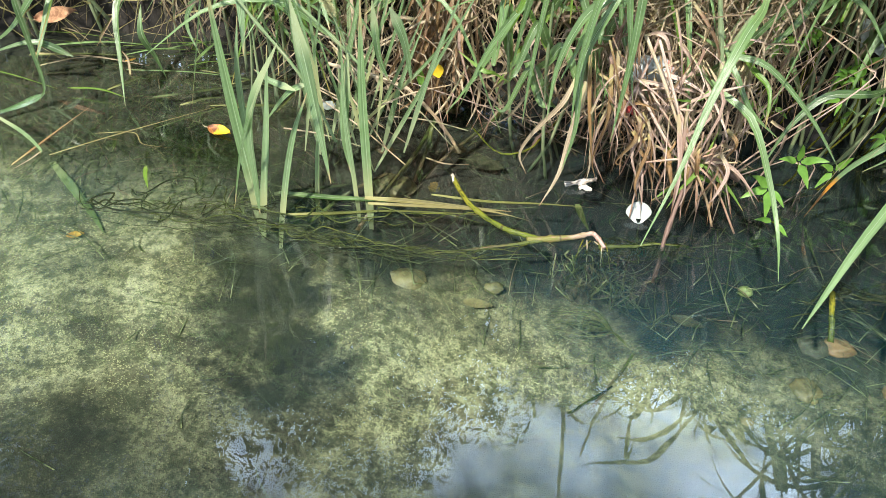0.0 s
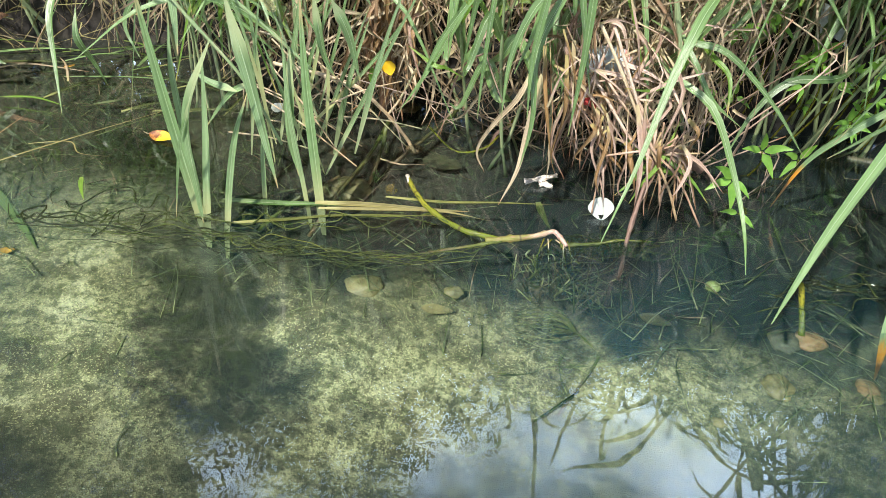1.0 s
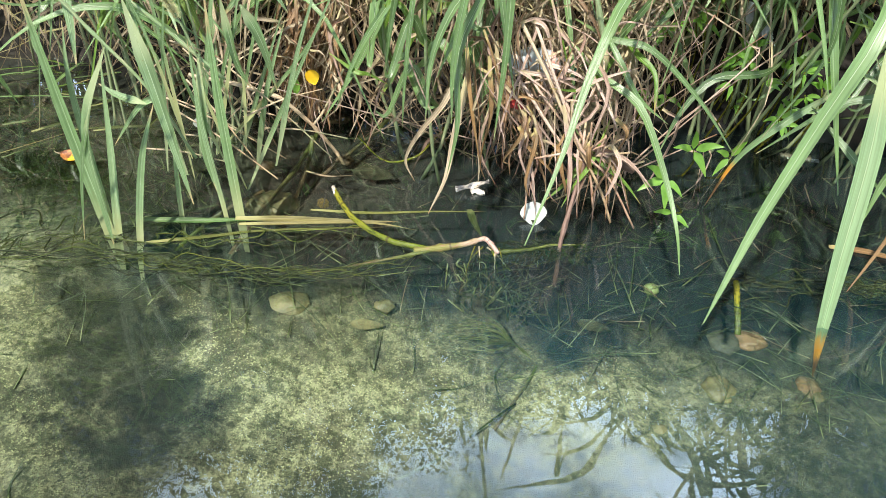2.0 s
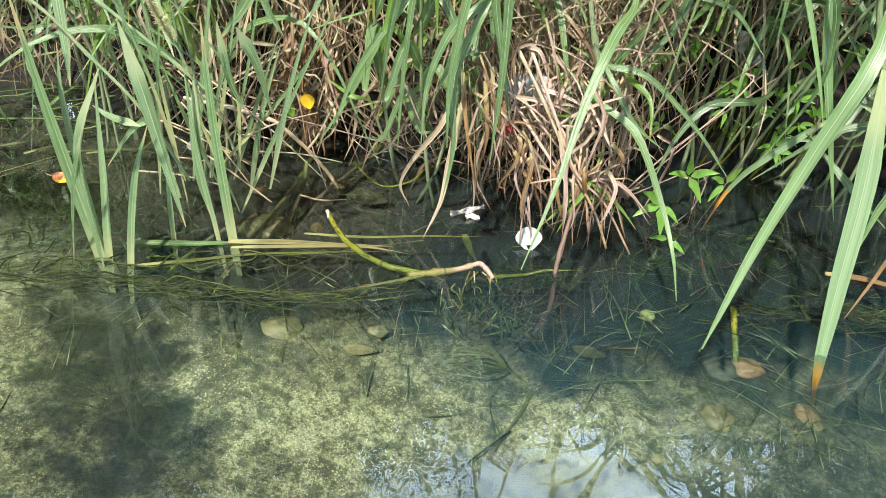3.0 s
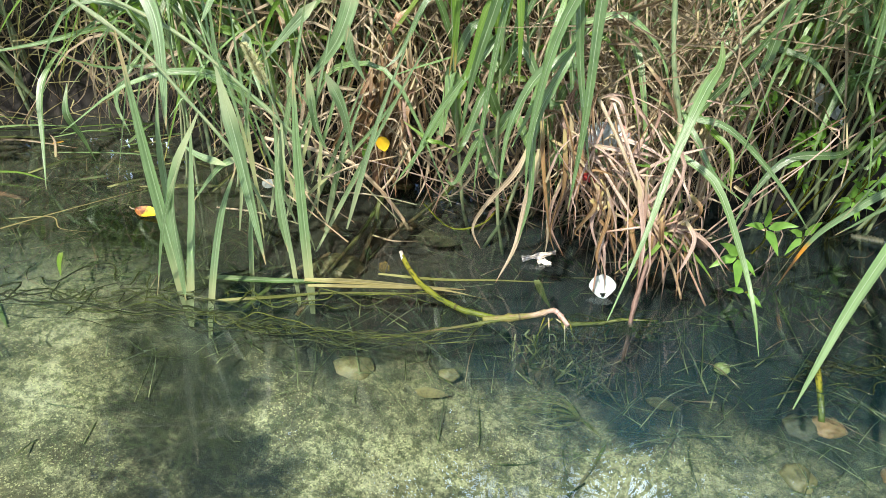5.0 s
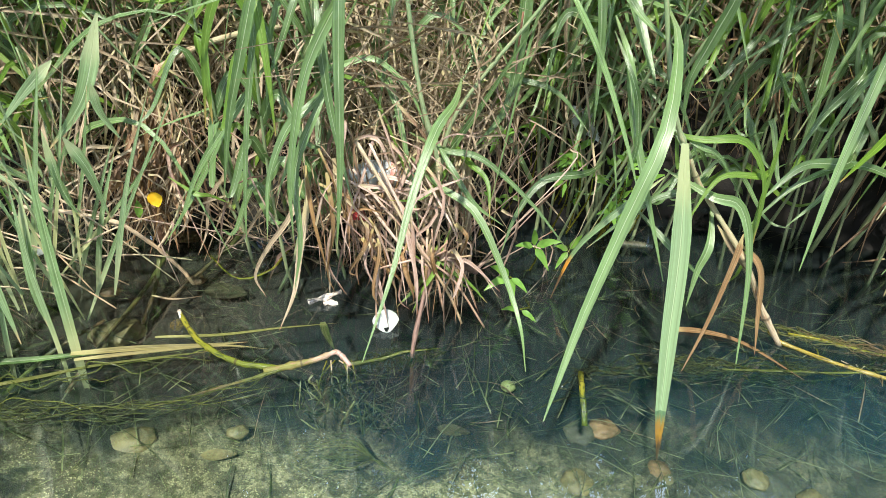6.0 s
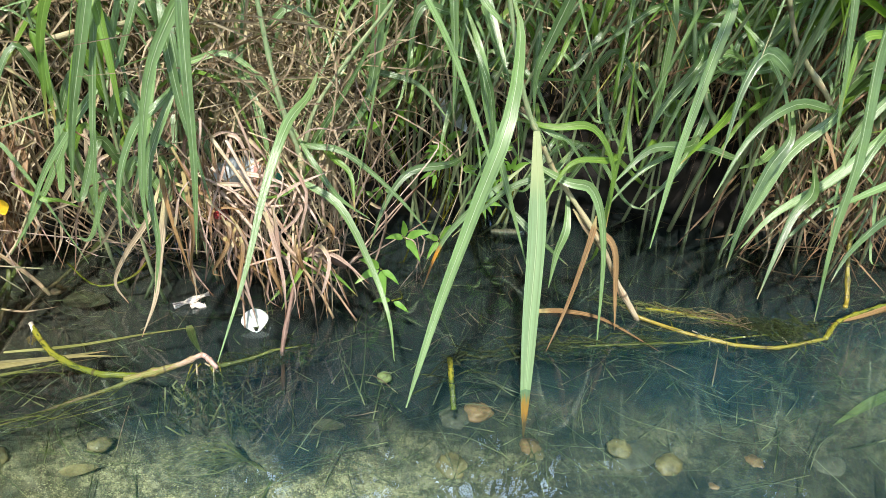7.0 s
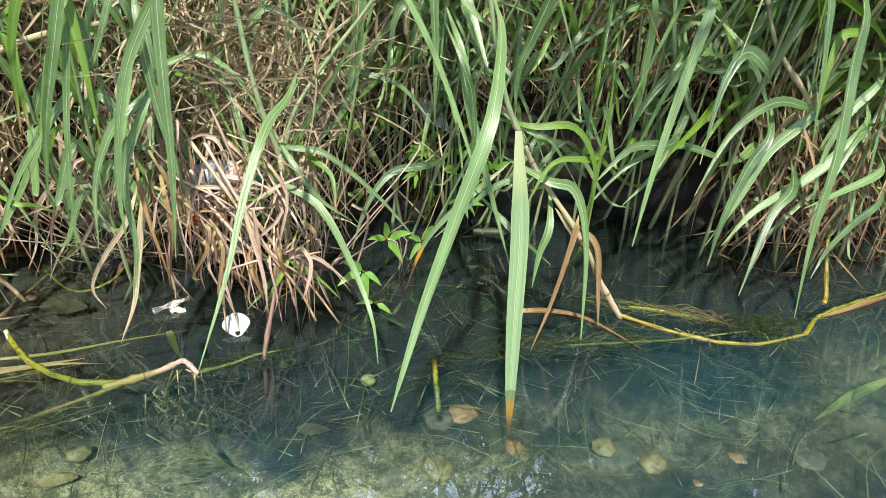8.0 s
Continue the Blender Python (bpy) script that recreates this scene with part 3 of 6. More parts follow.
stalk(bank_left, culm_green, 0.005, 0.003, (-0.86, 1.84, 0.02), (-0.93, 1.72, 0.25), (-0.95, 1.55, 0.30), (-0.86, 1.43, 0.17), nodes=4)
leaf(bank_left, green_leaf, 0.022, (-0.654, 1.620, 0.180), (-0.654, 1.580, 0.137), (-0.617, 1.509, 0.067), (-0.582, 1.441, 0.000))
leaf(bank_left, green_leaf, 0.014, (-0.750, 1.420, 0.234), (-0.748, 1.419, 0.134), (-0.744, 1.418, 0.038), (-0.767, 1.418, 0.000))
leaf(bank_left, green_leaf, 0.027, (-0.779, 1.453, -0.000), (-0.810, 1.407, -0.029), (-0.853, 1.350, -0.044))
leaf(bank_left, green_leaf, 0.021, (-0.581, 1.550, 0.118), (-0.573, 1.571, 0.061), (-0.569, 1.591, 0.000))
leaf(bank_left, green_leaf, 0.021, (-0.804, 1.600, 0.178), (-0.812, 1.536, 0.099), (-0.815, 1.500, 0.054))
leaf(bank_left, green_leaf, 0.018, (-0.763, 1.550, 0.047), (-0.832, 1.526, 0.081), (-0.934, 1.500, 0.054))
leaf(bank_left, green_leaf, 0.015, (-0.462, 1.600, 0.197), (-0.486, 1.577, 0.143), (-0.451, 1.550, 0.082))
leaf(bank_left, green_leaf, 0.018, (-0.816, 1.550, 0.179), (-0.875, 1.524, 0.109), (-0.946, 1.500, 0.059))
reed_c = thing("reed_clump", (0.36, 1.69, 0.0), "green reed with long leaves hanging down over dead straw", "reed", "reeds at the water's edge")
stalk(reed_c, culm_green, 0.006, 0.004, (0.36, 1.70, -0.02), (0.37, 1.55, 0.32), (0.42, 1.38, 0.60), (0.46, 1.25, 0.90), nodes=5)
leaf(reed_c, green_leaf, 0.021, (0.451, 1.330, 0.537), (0.405, 1.317, 0.472), (0.367, 1.303, 0.390), (0.343, 1.284, 0.261), (0.343, 1.270, 0.162))
leaf(reed_c, green_leaf, 0.021, (0.422, 1.310, 0.518), (0.418, 1.293, 0.422), (0.416, 1.270, 0.280), (0.407, 1.250, 0.150))
leaf(reed_c, green_leaf, 0.015, (0.389, 1.340, 0.464), (0.400, 1.320, 0.362), (0.415, 1.305, 0.284), (0.433, 1.290, 0.202))
leaf(reed_c, green_leaf, 0.019, (0.375, 1.330, 0.351), (0.339, 1.318, 0.319), (0.310, 1.300, 0.247), (0.303, 1.280, 0.158))
leaf(reed_c, green_leaf, 0.012, (0.301, 1.380, 0.479), (0.277, 1.358, 0.329), (0.265, 1.341, 0.206), (0.261, 1.330, 0.123))
leaf(reed_c, green_leaf, 0.021, (0.303, 1.360, 0.510), (0.274, 1.356, 0.408), (0.249, 1.353, 0.314), (0.230, 1.350, 0.195))
leaf(reed_c, green_leaf, 0.015, (0.264, 1.420, 0.336), (0.191, 1.388, 0.235), (0.146, 1.360, 0.130))
leaf(reed_c, green_leaf, 0.014, (0.222, 1.420, 0.277), (0.174, 1.400, 0.186), (0.119, 1.380, 0.102))
leaf(reed_c, green_leaf, 0.019, (0.575, 1.250, 0.378), (0.544, 1.165, 0.366), (0.513, 1.105, 0.305), (0.486, 1.045, 0.228), (0.451, 0.980, 0.150), taper=1.15)
leaf(reed_c, green_leaf, 0.015, (0.366, 1.360, 0.391), (0.342, 1.342, 0.282), (0.315, 1.330, 0.209))
leaf(reed_c, green_leaf, 0.016, (0.386, 1.330, 0.351), (0.348, 1.308, 0.260), (0.351, 1.286, 0.154), (0.339, 1.270, 0.078))
leaf(reed_c, fresh_leaf, 0.010, (0.180, 1.380, 0.192), (0.200, 1.388, 0.185), (0.227, 1.400, 0.166))
leaf(reed_c, green_leaf, 0.015, (0.355, 1.400, 0.491), (0.325, 1.378, 0.411), (0.311, 1.370, 0.382))
reed_d = thing("reed_clump", (0.57, 1.66, 0.0), "green reed with jointed culms and leaves arching over the water", "reed", "reeds at the water's edge")
stalk(reed_d, culm_tan, 0.006, 0.0045, (0.575, 1.66, -0.02), (0.565, 1.45, 0.08), (0.565, 1.36, 0.222), (0.562, 1.36, 0.259), nodes=3)
stalk(reed_d, culm_green, 0.0045, 0.003, (0.565, 1.36, 0.225), (0.560, 1.36, 0.262), (0.534, 1.36, 0.357), (0.515, 1.36, 0.484), (0.48, 1.35, 0.75), nodes=4)
stalk(reed_d, culm_green, 0.0036, 0.0024, (0.566, 1.38, 0.228), (0.587, 1.38, 0.316), (0.645, 1.38, 0.402), (0.704, 1.38, 0.476), (0.80, 1.36, 0.62), nodes=3)
leaf(reed_d, green_leaf, 0.019, (0.560, 1.340, 0.222), (0.616, 1.298, 0.193), (0.656, 1.245, 0.118), (0.677, 1.186, 0.058), (0.674, 1.112, 0.030), taper=1.15)
leaf(reed_d, green_leaf, 0.013, (0.572, 1.370, 0.268), (0.631, 1.353, 0.259), (0.708, 1.325, 0.196), (0.769, 1.300, 0.124))
leaf(reed_d, green_leaf, 0.013, (0.582, 1.340, 0.248), (0.618, 1.324, 0.196), (0.665, 1.310, 0.163))
leaf(reed_d, green_leaf, 0.017, (0.821, 1.420, 0.209), (0.744, 1.400, 0.204), (0.698, 1.381, 0.152), (0.671, 1.360, 0.085))
leaf(reed_d, green_leaf, 0.015, (0.567, 1.400, 0.235), (0.626, 1.371, 0.335), (0.703, 1.320, 0.492))
leaf(reed_d, green_leaf, 0.027, (0.701, 1.450, 0.523), (0.694, 1.439, 0.424), (0.676, 1.429, 0.318), (0.619, 1.420, 0.246))
leaf(reed_d, green_leaf, 0.019, (0.813, 1.480, 0.452), (0.774, 1.472, 0.462), (0.753, 1.462, 0.419), (0.740, 1.440, 0.316))
leaf(reed_d, green_leaf, 0.014, (0.522, 1.450, 0.425), (0.558, 1.442, 0.460), (0.599, 1.433, 0.441), (0.631, 1.420, 0.375))
leaf(reed_d, green_leaf, 0.013, (0.405, 1.420, 0.385), (0.464, 1.409, 0.400), (0.518, 1.394, 0.357), (0.547, 1.380, 0.290))
leaf(reed_d, green_leaf, 0.015, (0.695, 1.500, 0.351), (0.769, 1.476, 0.332), (0.825, 1.450, 0.270))
leaf(reed_d, fresh_leaf, 0.010, (0.569, 1.360, 0.226), (0.533, 1.331, 0.202), (0.483, 1.300, 0.213))
leaf(reed_d, fresh_leaf, 0.015, (0.610, 1.370, 0.249), (0.638, 1.340, 0.227), (0.640, 1.300, 0.181))
leaf(reed_d, fresh_leaf, 0.011, (0.543, 1.330, 0.067), (0.523, 1.316, 0.045), (0.497, 1.300, 0.025))
leaf(reed_d, fresh_leaf, 0.011, (0.552, 1.330, 0.077), (0.587, 1.315, 0.067), (0.620, 1.300, 0.052))
leaf(reed_d, orange_tip, 0.014, (0.95, 1.40, 0.21), (0.844, 1.36, 0.147), (0.794, 1.355, 0.090), (0.762, 1.35, 0.004))
reed_e = thing("reed_clump", (1.09, 1.21, -0.02), "reed on a bent tan stalk with broad grey-green drooping leaves", "reed", "reeds at the water's edge")
stalk(reed_e, culm_tan, 0.0048, 0.0038, (1.105, 1.205, -0.004), (1.055, 1.21, 0.075), (1.01, 1.205, 0.155), (0.945, 1.25, 0.249), (0.915, 1.25, 0.30), nodes=3)
stalk(reed_e, culm_green, 0.0042, 0.003, (0.917, 1.25, 0.298), (0.883, 1.25, 0.365), (0.85, 1.25, 0.49), (0.80, 1.26, 0.75), nodes=3)
leaf(reed_e, green_leaf, 0.027, (0.846, 1.190, 0.470), (0.803, 1.078, 0.394), (0.760, 1.046, 0.296), (0.713, 1.010, 0.190), (0.680, 0.972, 0.120), (0.662, 0.950, 0.080), taper=1.05)
leaf(reed_e, orange_tip, 0.027, (0.899, 1.235, 0.325), (0.890, 1.169, 0.204), (0.869, 1.103, 0.084), (0.855, 1.056, 0.000), (0.842, 1.011, -0.080), base=0.35, taper=2.3)
leaf(reed_e, green_leaf, 0.014, (0.735, 1.300, 0.510), (0.776, 1.274, 0.432), (0.816, 1.242, 0.327), (0.841, 1.220, 0.247))
leaf(reed_e, green_leaf, 0.023, (0.825, 1.300, 0.423), (0.839, 1.283, 0.339), (0.865, 1.266, 0.246), (0.908, 1.240, 0.099))
leaf(reed_e, green_leaf, 0.012, (0.822, 1.270, 0.409), (0.838, 1.270, 0.360), (0.840, 1.270, 0.282), (0.789, 1.270, 0.167))
leaf(reed_e, fresh_leaf, 0.015, (0.922, 1.240, 0.329), (0.987, 1.234, 0.327), (1.026, 1.228, 0.263), (1.026, 1.220, 0.162))
leaf(reed_e, fresh_leaf, 0.013, (1.027, 1.240, 0.274), (0.954, 1.223, 0.277), (0.904, 1.200, 0.211))
leaf(reed_e, fresh_leaf, 0.012, (1.026, 1.240, 0.117), (1.039, 1.247, 0.237), (1.049, 1.254, 0.343), (1.049, 1.260, 0.436))
leaf(reed_e, green_leaf, 0.020, (0.951, 1.230, 0.247), (0.994, 1.217, 0.232), (1.013, 1.193, 0.147), (1.007, 1.150, -0.016))
leaf(reed_e, green_leaf, 0.016, (0.935, 1.260, 0.246), (0.875, 1.267, 0.222), (0.792, 1.280, 0.138))
leaf(reed_e, green_leaf, 0.011, (0.923, 1.240, 0.320), (0.957, 1.240, 0.302), (1.009, 1.240, 0.227))
leaf(reed_e, green_leaf, 0.014, (0.903, 1.250, 0.165), (0.930, 1.238, 0.140), (0.970, 1.220, 0.105))
leaf(reed_e, green_leaf, 0.017, (0.959, 1.220, 0.176), (0.944, 1.211, 0.132), (0.933, 1.200, 0.078))
leaf(reed_e, green_leaf, 0.016, (0.819, 1.350, 0.513), (0.839, 1.305, 0.481), (0.870, 1.250, 0.453))
leaf(reed_e, green_leaf, 0.025, (0.846, 1.400, 0.507), (0.861, 1.341, 0.434), (0.871, 1.300, 0.385))
leaf(reed_e, green_leaf, 0.021, (0.801, 1.400, 0.514), (0.806, 1.381, 0.418), (0.804, 1.360, 0.308))
leaf(reed_e, green_leaf, 0.021, (0.938, 1.240, 0.536), (0.912, 1.244, 0.461), (0.894, 1.247, 0.406), (0.898, 1.250, 0.339))
leaf(reed_e, rust_blade, 0.012, (0.996, 1.20, 0.20), (0.986, 1.19, 0.16), (0.955, 1.17, 0.065), (0.915, 1.14, -0.005), name="dead_leaf")
leaf(reed_e, rust_blade, 0.014, (1.00, 1.21, 0.18), (1.035, 1.20, 0.14), (1.045, 1.19, 0.06), (1.05, 1.18, 0.0), name="dead_leaf")
leaf(reed_e, straw, 0.012, (0.97, 1.23, 0.20), (1.00, 1.215, 0.16), (1.03, 1.205, 0.12), (1.06, 1.20, 0.05), name="dead_leaf")
reed_f = thing("reed_clump", (1.40, 1.52, 0.0), "dense green reed with many broad arching leaves", "reed", "reeds at the water's edge")
stalk(reed_f, culm_green, 0.006, 0.004, (1.42, 1.54, -0.02), (1.40, 1.42, 0.24), (1.37, 1.30, 0.43), (1.33, 1.20, 0.62), (1.28, 1.12, 0.95), nodes=5)
stalk(reed_f, culm_tan, 0.005, 0.0035, (1.50, 1.50, 0.0), (1.47, 1.38, 0.26), (1.463, 1.32, 0.325), (1.362, 1.32, 0.435), (1.30, 1.34, 0.60), nodes=4)
stalk(reed_f, culm_green, 0.005, 0.0035, (1.33, 1.52, 0.0), (1.305, 1.40, 0.241), (1.274, 1.40, 0.316), (1.229, 1.40, 0.414), (1.18, 1.40, 0.70), nodes=4)
stalk(reed_f, culm_green, 0.005, 0.0035, (1.60, 1.46, 0.0), (1.60, 1.36, 0.25), (1.56, 1.25, 0.50), (1.50, 1.15, 0.80), nodes=4)
leaf(reed_f, green_leaf, 0.023, (1.218, 1.300, 0.501), (1.186, 1.275, 0.414), (1.133, 1.234, 0.266), (1.097, 1.200, 0.137))
leaf(reed_f, green_leaf, 0.026, (1.286, 1.220, 0.409), (1.229, 1.206, 0.442), (1.187, 1.187, 0.398), (1.151, 1.150, 0.293))
leaf(reed_f, green_leaf, 0.021, (1.392, 1.240, 0.345), (1.313, 1.223, 0.360), (1.227, 1.196, 0.322), (1.161, 1.160, 0.239))
leaf(reed_f, green_leaf, 0.021, (1.317, 1.220, 0.307), (1.283, 1.209, 0.260), (1.245, 1.192, 0.172), (1.229, 1.180, 0.102))
leaf(reed_f, green_leaf, 0.024, (1.424, 1.260, 0.329), (1.341, 1.240, 0.276), (1.287, 1.219, 0.198), (1.230, 1.200, 0.128))
leaf(reed_f, green_leaf, 0.032, (1.407, 1.200, 0.503), (1.402, 1.186, 0.425), (1.399, 1.162, 0.292), (1.379, 1.142, 0.168), (1.374, 1.120, 0.023))
leaf(reed_f, green_leaf, 0.018, (1.386, 1.260, 0.534), (1.389, 1.234, 0.431), (1.385, 1.200, 0.288))
leaf(reed_f, green_leaf, 0.024, (1.556, 1.280, 0.290), (1.457, 1.264, 0.212), (1.351, 1.250, 0.160), (1.294, 1.240, 0.103))
leaf(reed_f, green_leaf, 0.016, (1.255, 1.450, 0.452), (1.173, 1.435, 0.470), (1.099, 1.417, 0.433), (1.032, 1.400, 0.397))
leaf(reed_f, green_leaf, 0.026, (1.179, 1.400, 0.477), (1.176, 1.393, 0.387), (1.171, 1.386, 0.301), (1.160, 1.380, 0.227))
leaf(reed_f, green_leaf, 0.022, (1.234, 1.380, 0.390), (1.176, 1.366, 0.327), (1.131, 1.350, 0.249))
leaf(reed_f, green_leaf, 0.023, (1.207, 1.320, 0.262), (1.125, 1.303, 0.265), (1.053, 1.280, 0.213))
leaf(reed_f, green_leaf, 0.017, (1.314, 1.340, 0.230), (1.225, 1.330, 0.256), (1.129, 1.316, 0.226), (1.051, 1.300, 0.154))
leaf(reed_f, fresh_leaf, 0.016, (1.284, 1.420, 0.503), (1.322, 1.382, 0.427), (1.341, 1.350, 0.358))
leaf(reed_f, green_leaf, 0.015, (1.308, 1.320, 0.421), (1.351, 1.300, 0.352), (1.372, 1.280, 0.270))
leaf(reed_f, green_leaf, 0.018, (1.536, 1.200, 0.244), (1.440, 1.170, 0.226), (1.347, 1.140, 0.215))
leaf(reed_f, green_leaf, 0.023, (1.389, 1.220, 0.212), (1.340, 1.196, 0.175), (1.270, 1.140, 0.064))
leaf(reed_f, green_leaf, 0.020, (1.557, 1.200, 0.192), (1.487, 1.173, 0.166), (1.420, 1.144, 0.134), (1.381, 1.120, 0.098))
leaf(reed_f, green_leaf, 0.017, (1.437, 1.350, 0.470), (1.368, 1.329, 0.401), (1.253, 1.309, 0.388), (1.202, 1.300, 0.408))
leaf(reed_f, fresh_leaf, 0.019, (1.470, 1.260, 0.460), (1.425, 1.251, 0.453), (1.404, 1.235, 0.404), (1.394, 1.220, 0.355))
leaf(reed_f, green_leaf, 0.015, (1.301, 1.400, 0.385), (1.327, 1.408, 0.431), (1.420, 1.420, 0.448))
leaf(reed_f, green_leaf, 0.019, (1.578, 1.300, 0.368), (1.518, 1.286, 0.314), (1.478, 1.270, 0.229), (1.480, 1.250, 0.108))
leaf(reed_f, green_leaf, 0.020, (1.279, 1.400, 0.295), (1.225, 1.368, 0.202), (1.146, 1.340, 0.141))
far_right = thing("reed_clump", (1.85, 1.45, 0.0), "green reed with long arching leaves at the bank", "reed", "reeds at the water's edge")
stalk(far_right, culm_green, 0.006, 0.004, (1.85, 1.45, -0.02), (1.82, 1.35, 0.3), (1.78, 1.25, 0.6), (1.70, 1.15, 1.0), nodes=5)
for k in range(12):
    z0 = 0.15 + 0.045 * k
    a = random.uniform(-2.9, -0.3)
    dx, dy, reach = math.cos(a), math.sin(a) * 0.6, random.uniform(0.22, 0.36)
    p0 = Vector((1.84 - 0.06 * k / 12, 1.41 - 0.2 * k / 12, z0))
    leaf(far_right, green_leaf, random.uniform(0.016, 0.024), p0, p0 + Vector((dx * 0.4, dy * 0.4, 0.38)) * reach, p0 + Vector((dx * 0.8, dy * 0.8, 0.25)) * reach, p0 + Vector((dx * 1.1, dy * 1.1, -0.35)) * reach)

# grass head on a thin culm
grass_head = thing("grass_head", (-0.02, 1.27, 0.19), "fluffy pale yellow-green grass seed head on a thin stalk", "seed head")
head_stalk = part("stalk", Build().tube(((-0.015, 1.275, 0.18), (-0.03, 1.265, 0.26), (-0.045, 1.26, 0.309)), 0.0018, 0.0015, 8, 6), culm_green, grass_head)
head = Build()
for k in range(900):
    t = random.random()
    c = Vector((-0.042 - 0.026 * t, 1.26, 0.300 + 0.058 * t))
    a, up = random.uniform(0, 6.28), random.uniform(0.1, 0.9)
    d = Vector((math.cos(a), math.sin(a), up)).normalized() * random.uniform(0.006, 0.013) * (1.15 - abs(t - 0.45))
    head.ribbon((c, c + d * 0.6, c + d), 0.0009, 2, fold=0.0)
part("spike", head, fluff, head_stalk)

# ---- dead straw tufts ----
def dead_tuft(base, label, count, top, top_spread, foot, foot_spread, width=(0.004, 0.011), belly=0.05, materials=(straw,)):
    """Dry leaves that hang from a tangled crown and fan out at their feet."""
    tuft = thing("dead_straw_tuft", base, label, "dead grass", "dead straw tufts")
    for k in range(count):
        a = Vector(top) + Vector([random.uniform(-1, 1) * s for s in top_spread])
        b = Vector(foot) + Vector([random.uniform(-1, 1) * s for s in foot_spread])
        b.x += (a.x - top[0]) * 0.6
        m1 = a.lerp(b, 0.35) + Vector((random.gauss(0, 0.018), -belly * random.uniform(0.2, 1.0), random.uniform(-0.01, 0.03)))
        m2 = a.lerp(b, 0.7) + Vector((random.gauss(0, 0.014), -belly * random.uniform(0.1, 0.8), random.uniform(-0.01, 0.015)))
        part("dry_leaf", Build().ribbon((a, m1, m2, b), random.uniform(*width), 9, base=0.15, fold=random.uniform(0.1, 0.5), turn=random.uniform(-1.1, 1.1), wave=0.5),
             random.choice(materials), tuft)
    return tuft


def dry(tuft, material, width, *pts, fold=0.45, wave=0.35, base=0.75):
    """One shrivelled leaf of a tuft."""
    pts = [Vector(pts[0])] + [Vector(p) + Vector((random.gauss(0, 0.004), random.gauss(0, 0.005), random.gauss(0, 0.005))) for p in pts[1:-1]] + [Vector(pts[-1])]
    return part("dry_leaf", Build().ribbon(pts, width, 14, base=base, fold=random.uniform(0.6, 1.3) * fold, turn=random.uniform(-0.8, 0.8), wave=wave), material, tuft)


random.seed(7)
TUFT = (tuft_straw, tuft_straw, tuft_straw, rust_blade, brown_leaf)
tuft = dead_tuft((0.47, 1.42, 0.0), "tangled pinkish-tan dead reed leaves and stems hanging over the water", 22,
                 (0.45, 1.40, 0.27), (0.09, 0.05, 0.08), (0.455, 1.335, 0.11), (0.09, 0.05, 0.06), (0.002, 0.008), materials=TUFT)
# long pale stems that slant down to the water
for pts, r in ((((0.437, 1.335, 0.294), (0.479, 1.315, 0.227), (0.526, 1.300, 0.141), (0.578, 1.29, 0.056), (0.601, 1.28, 0.003)), 0.0036),
               (((0.457, 1.330, 0.293), (0.500, 1.305, 0.205), (0.540, 1.295, 0.122), (0.587, 1.285, 0.080), (0.637, 1.27, 0.001)), 0.0030),
               (((0.440, 1.350, 0.205), (0.509, 1.31, 0.124), (0.555, 1.30, 0.087), (0.572, 1.29, 0.021)), 0.0034),
               (((0.470, 1.345, 0.240), (0.518, 1.325, 0.170), (0.553, 1.31, 0.112)), 0.0040),
               (((0.430, 1.36, 0.24), (0.482, 1.33, 0.182), (0.545, 1.315, 0.115)), 0.0028),
               (((0.459, 1.35, 0.181), (0.522, 1.345, 0.177), (0.587, 1.35, 0.180)), 0.0030),
               (((0.42, 1.36, 0.187), (0.477, 1.34, 0.211), (0.519, 1.34, 0.206)), 0.0024),
               (((0.52, 1.275, 0.124), (0.49, 1.27, 0.119), (0.466, 1.27, 0.112)), 0.0024),
               (((0.467, 1.27, 0.113), (0.464, 1.268, 0.070), (0.463, 1.262, 0.010)), 0.0024)):
    part("dry_stem", Build().tube(pts, r * 0.78, r * 0.55, 16, 7, 3), random.choice((tuft_stem, tuft_stem, straw_stem)), tuft)
# straps that hang in bundles
for pts in (((0.394, 1.34, 0.245), (0.401, 1.325, 0.172), (0.385, 1.315, 0.087), (0.388, 1.31, 0.029)),
            ((0.355, 1.35, 0.253), (0.371, 1.33, 0.196), (0.380, 1.32, 0.124), (0.374, 1.31, 0.045)),
            ((0.420, 1.34, 0.222), (0.426, 1.32, 0.157), (0.441, 1.31, 0.119), (0.431, 1.31, 0.059)),
            ((0.439, 1.32, 0.175), (0.458, 1.305, 0.128), (0.456, 1.30, 0.063)),
            ((0.500, 1.30, 0.190), (0.512, 1.28, 0.112), (0.518, 1.27, 0.020)),
            ((0.405, 1.35, 0.27), (0.412, 1.335, 0.19), (0.420, 1.32, 0.10))):
    for k in range(3):
        j = Vector((random.gauss(0, 0.010), random.gauss(0, 0.010), random.gauss(0, 0.006)))
        e = Vector((random.gauss(0, 0.010), random.gauss(0, 0.008), random.uniform(-0.012, 0.030)))
        q = [Vector(p) + j for p in pts]
        q[-1] = q[-1] + e
        q[-1].z = max(q[-1].z, 0.004)
        dry(tuft, random.choice(TUFT), random.choice((0.002, 0.003, 0.005, 0.008)), *q, fold=0.8, wave=0.8)
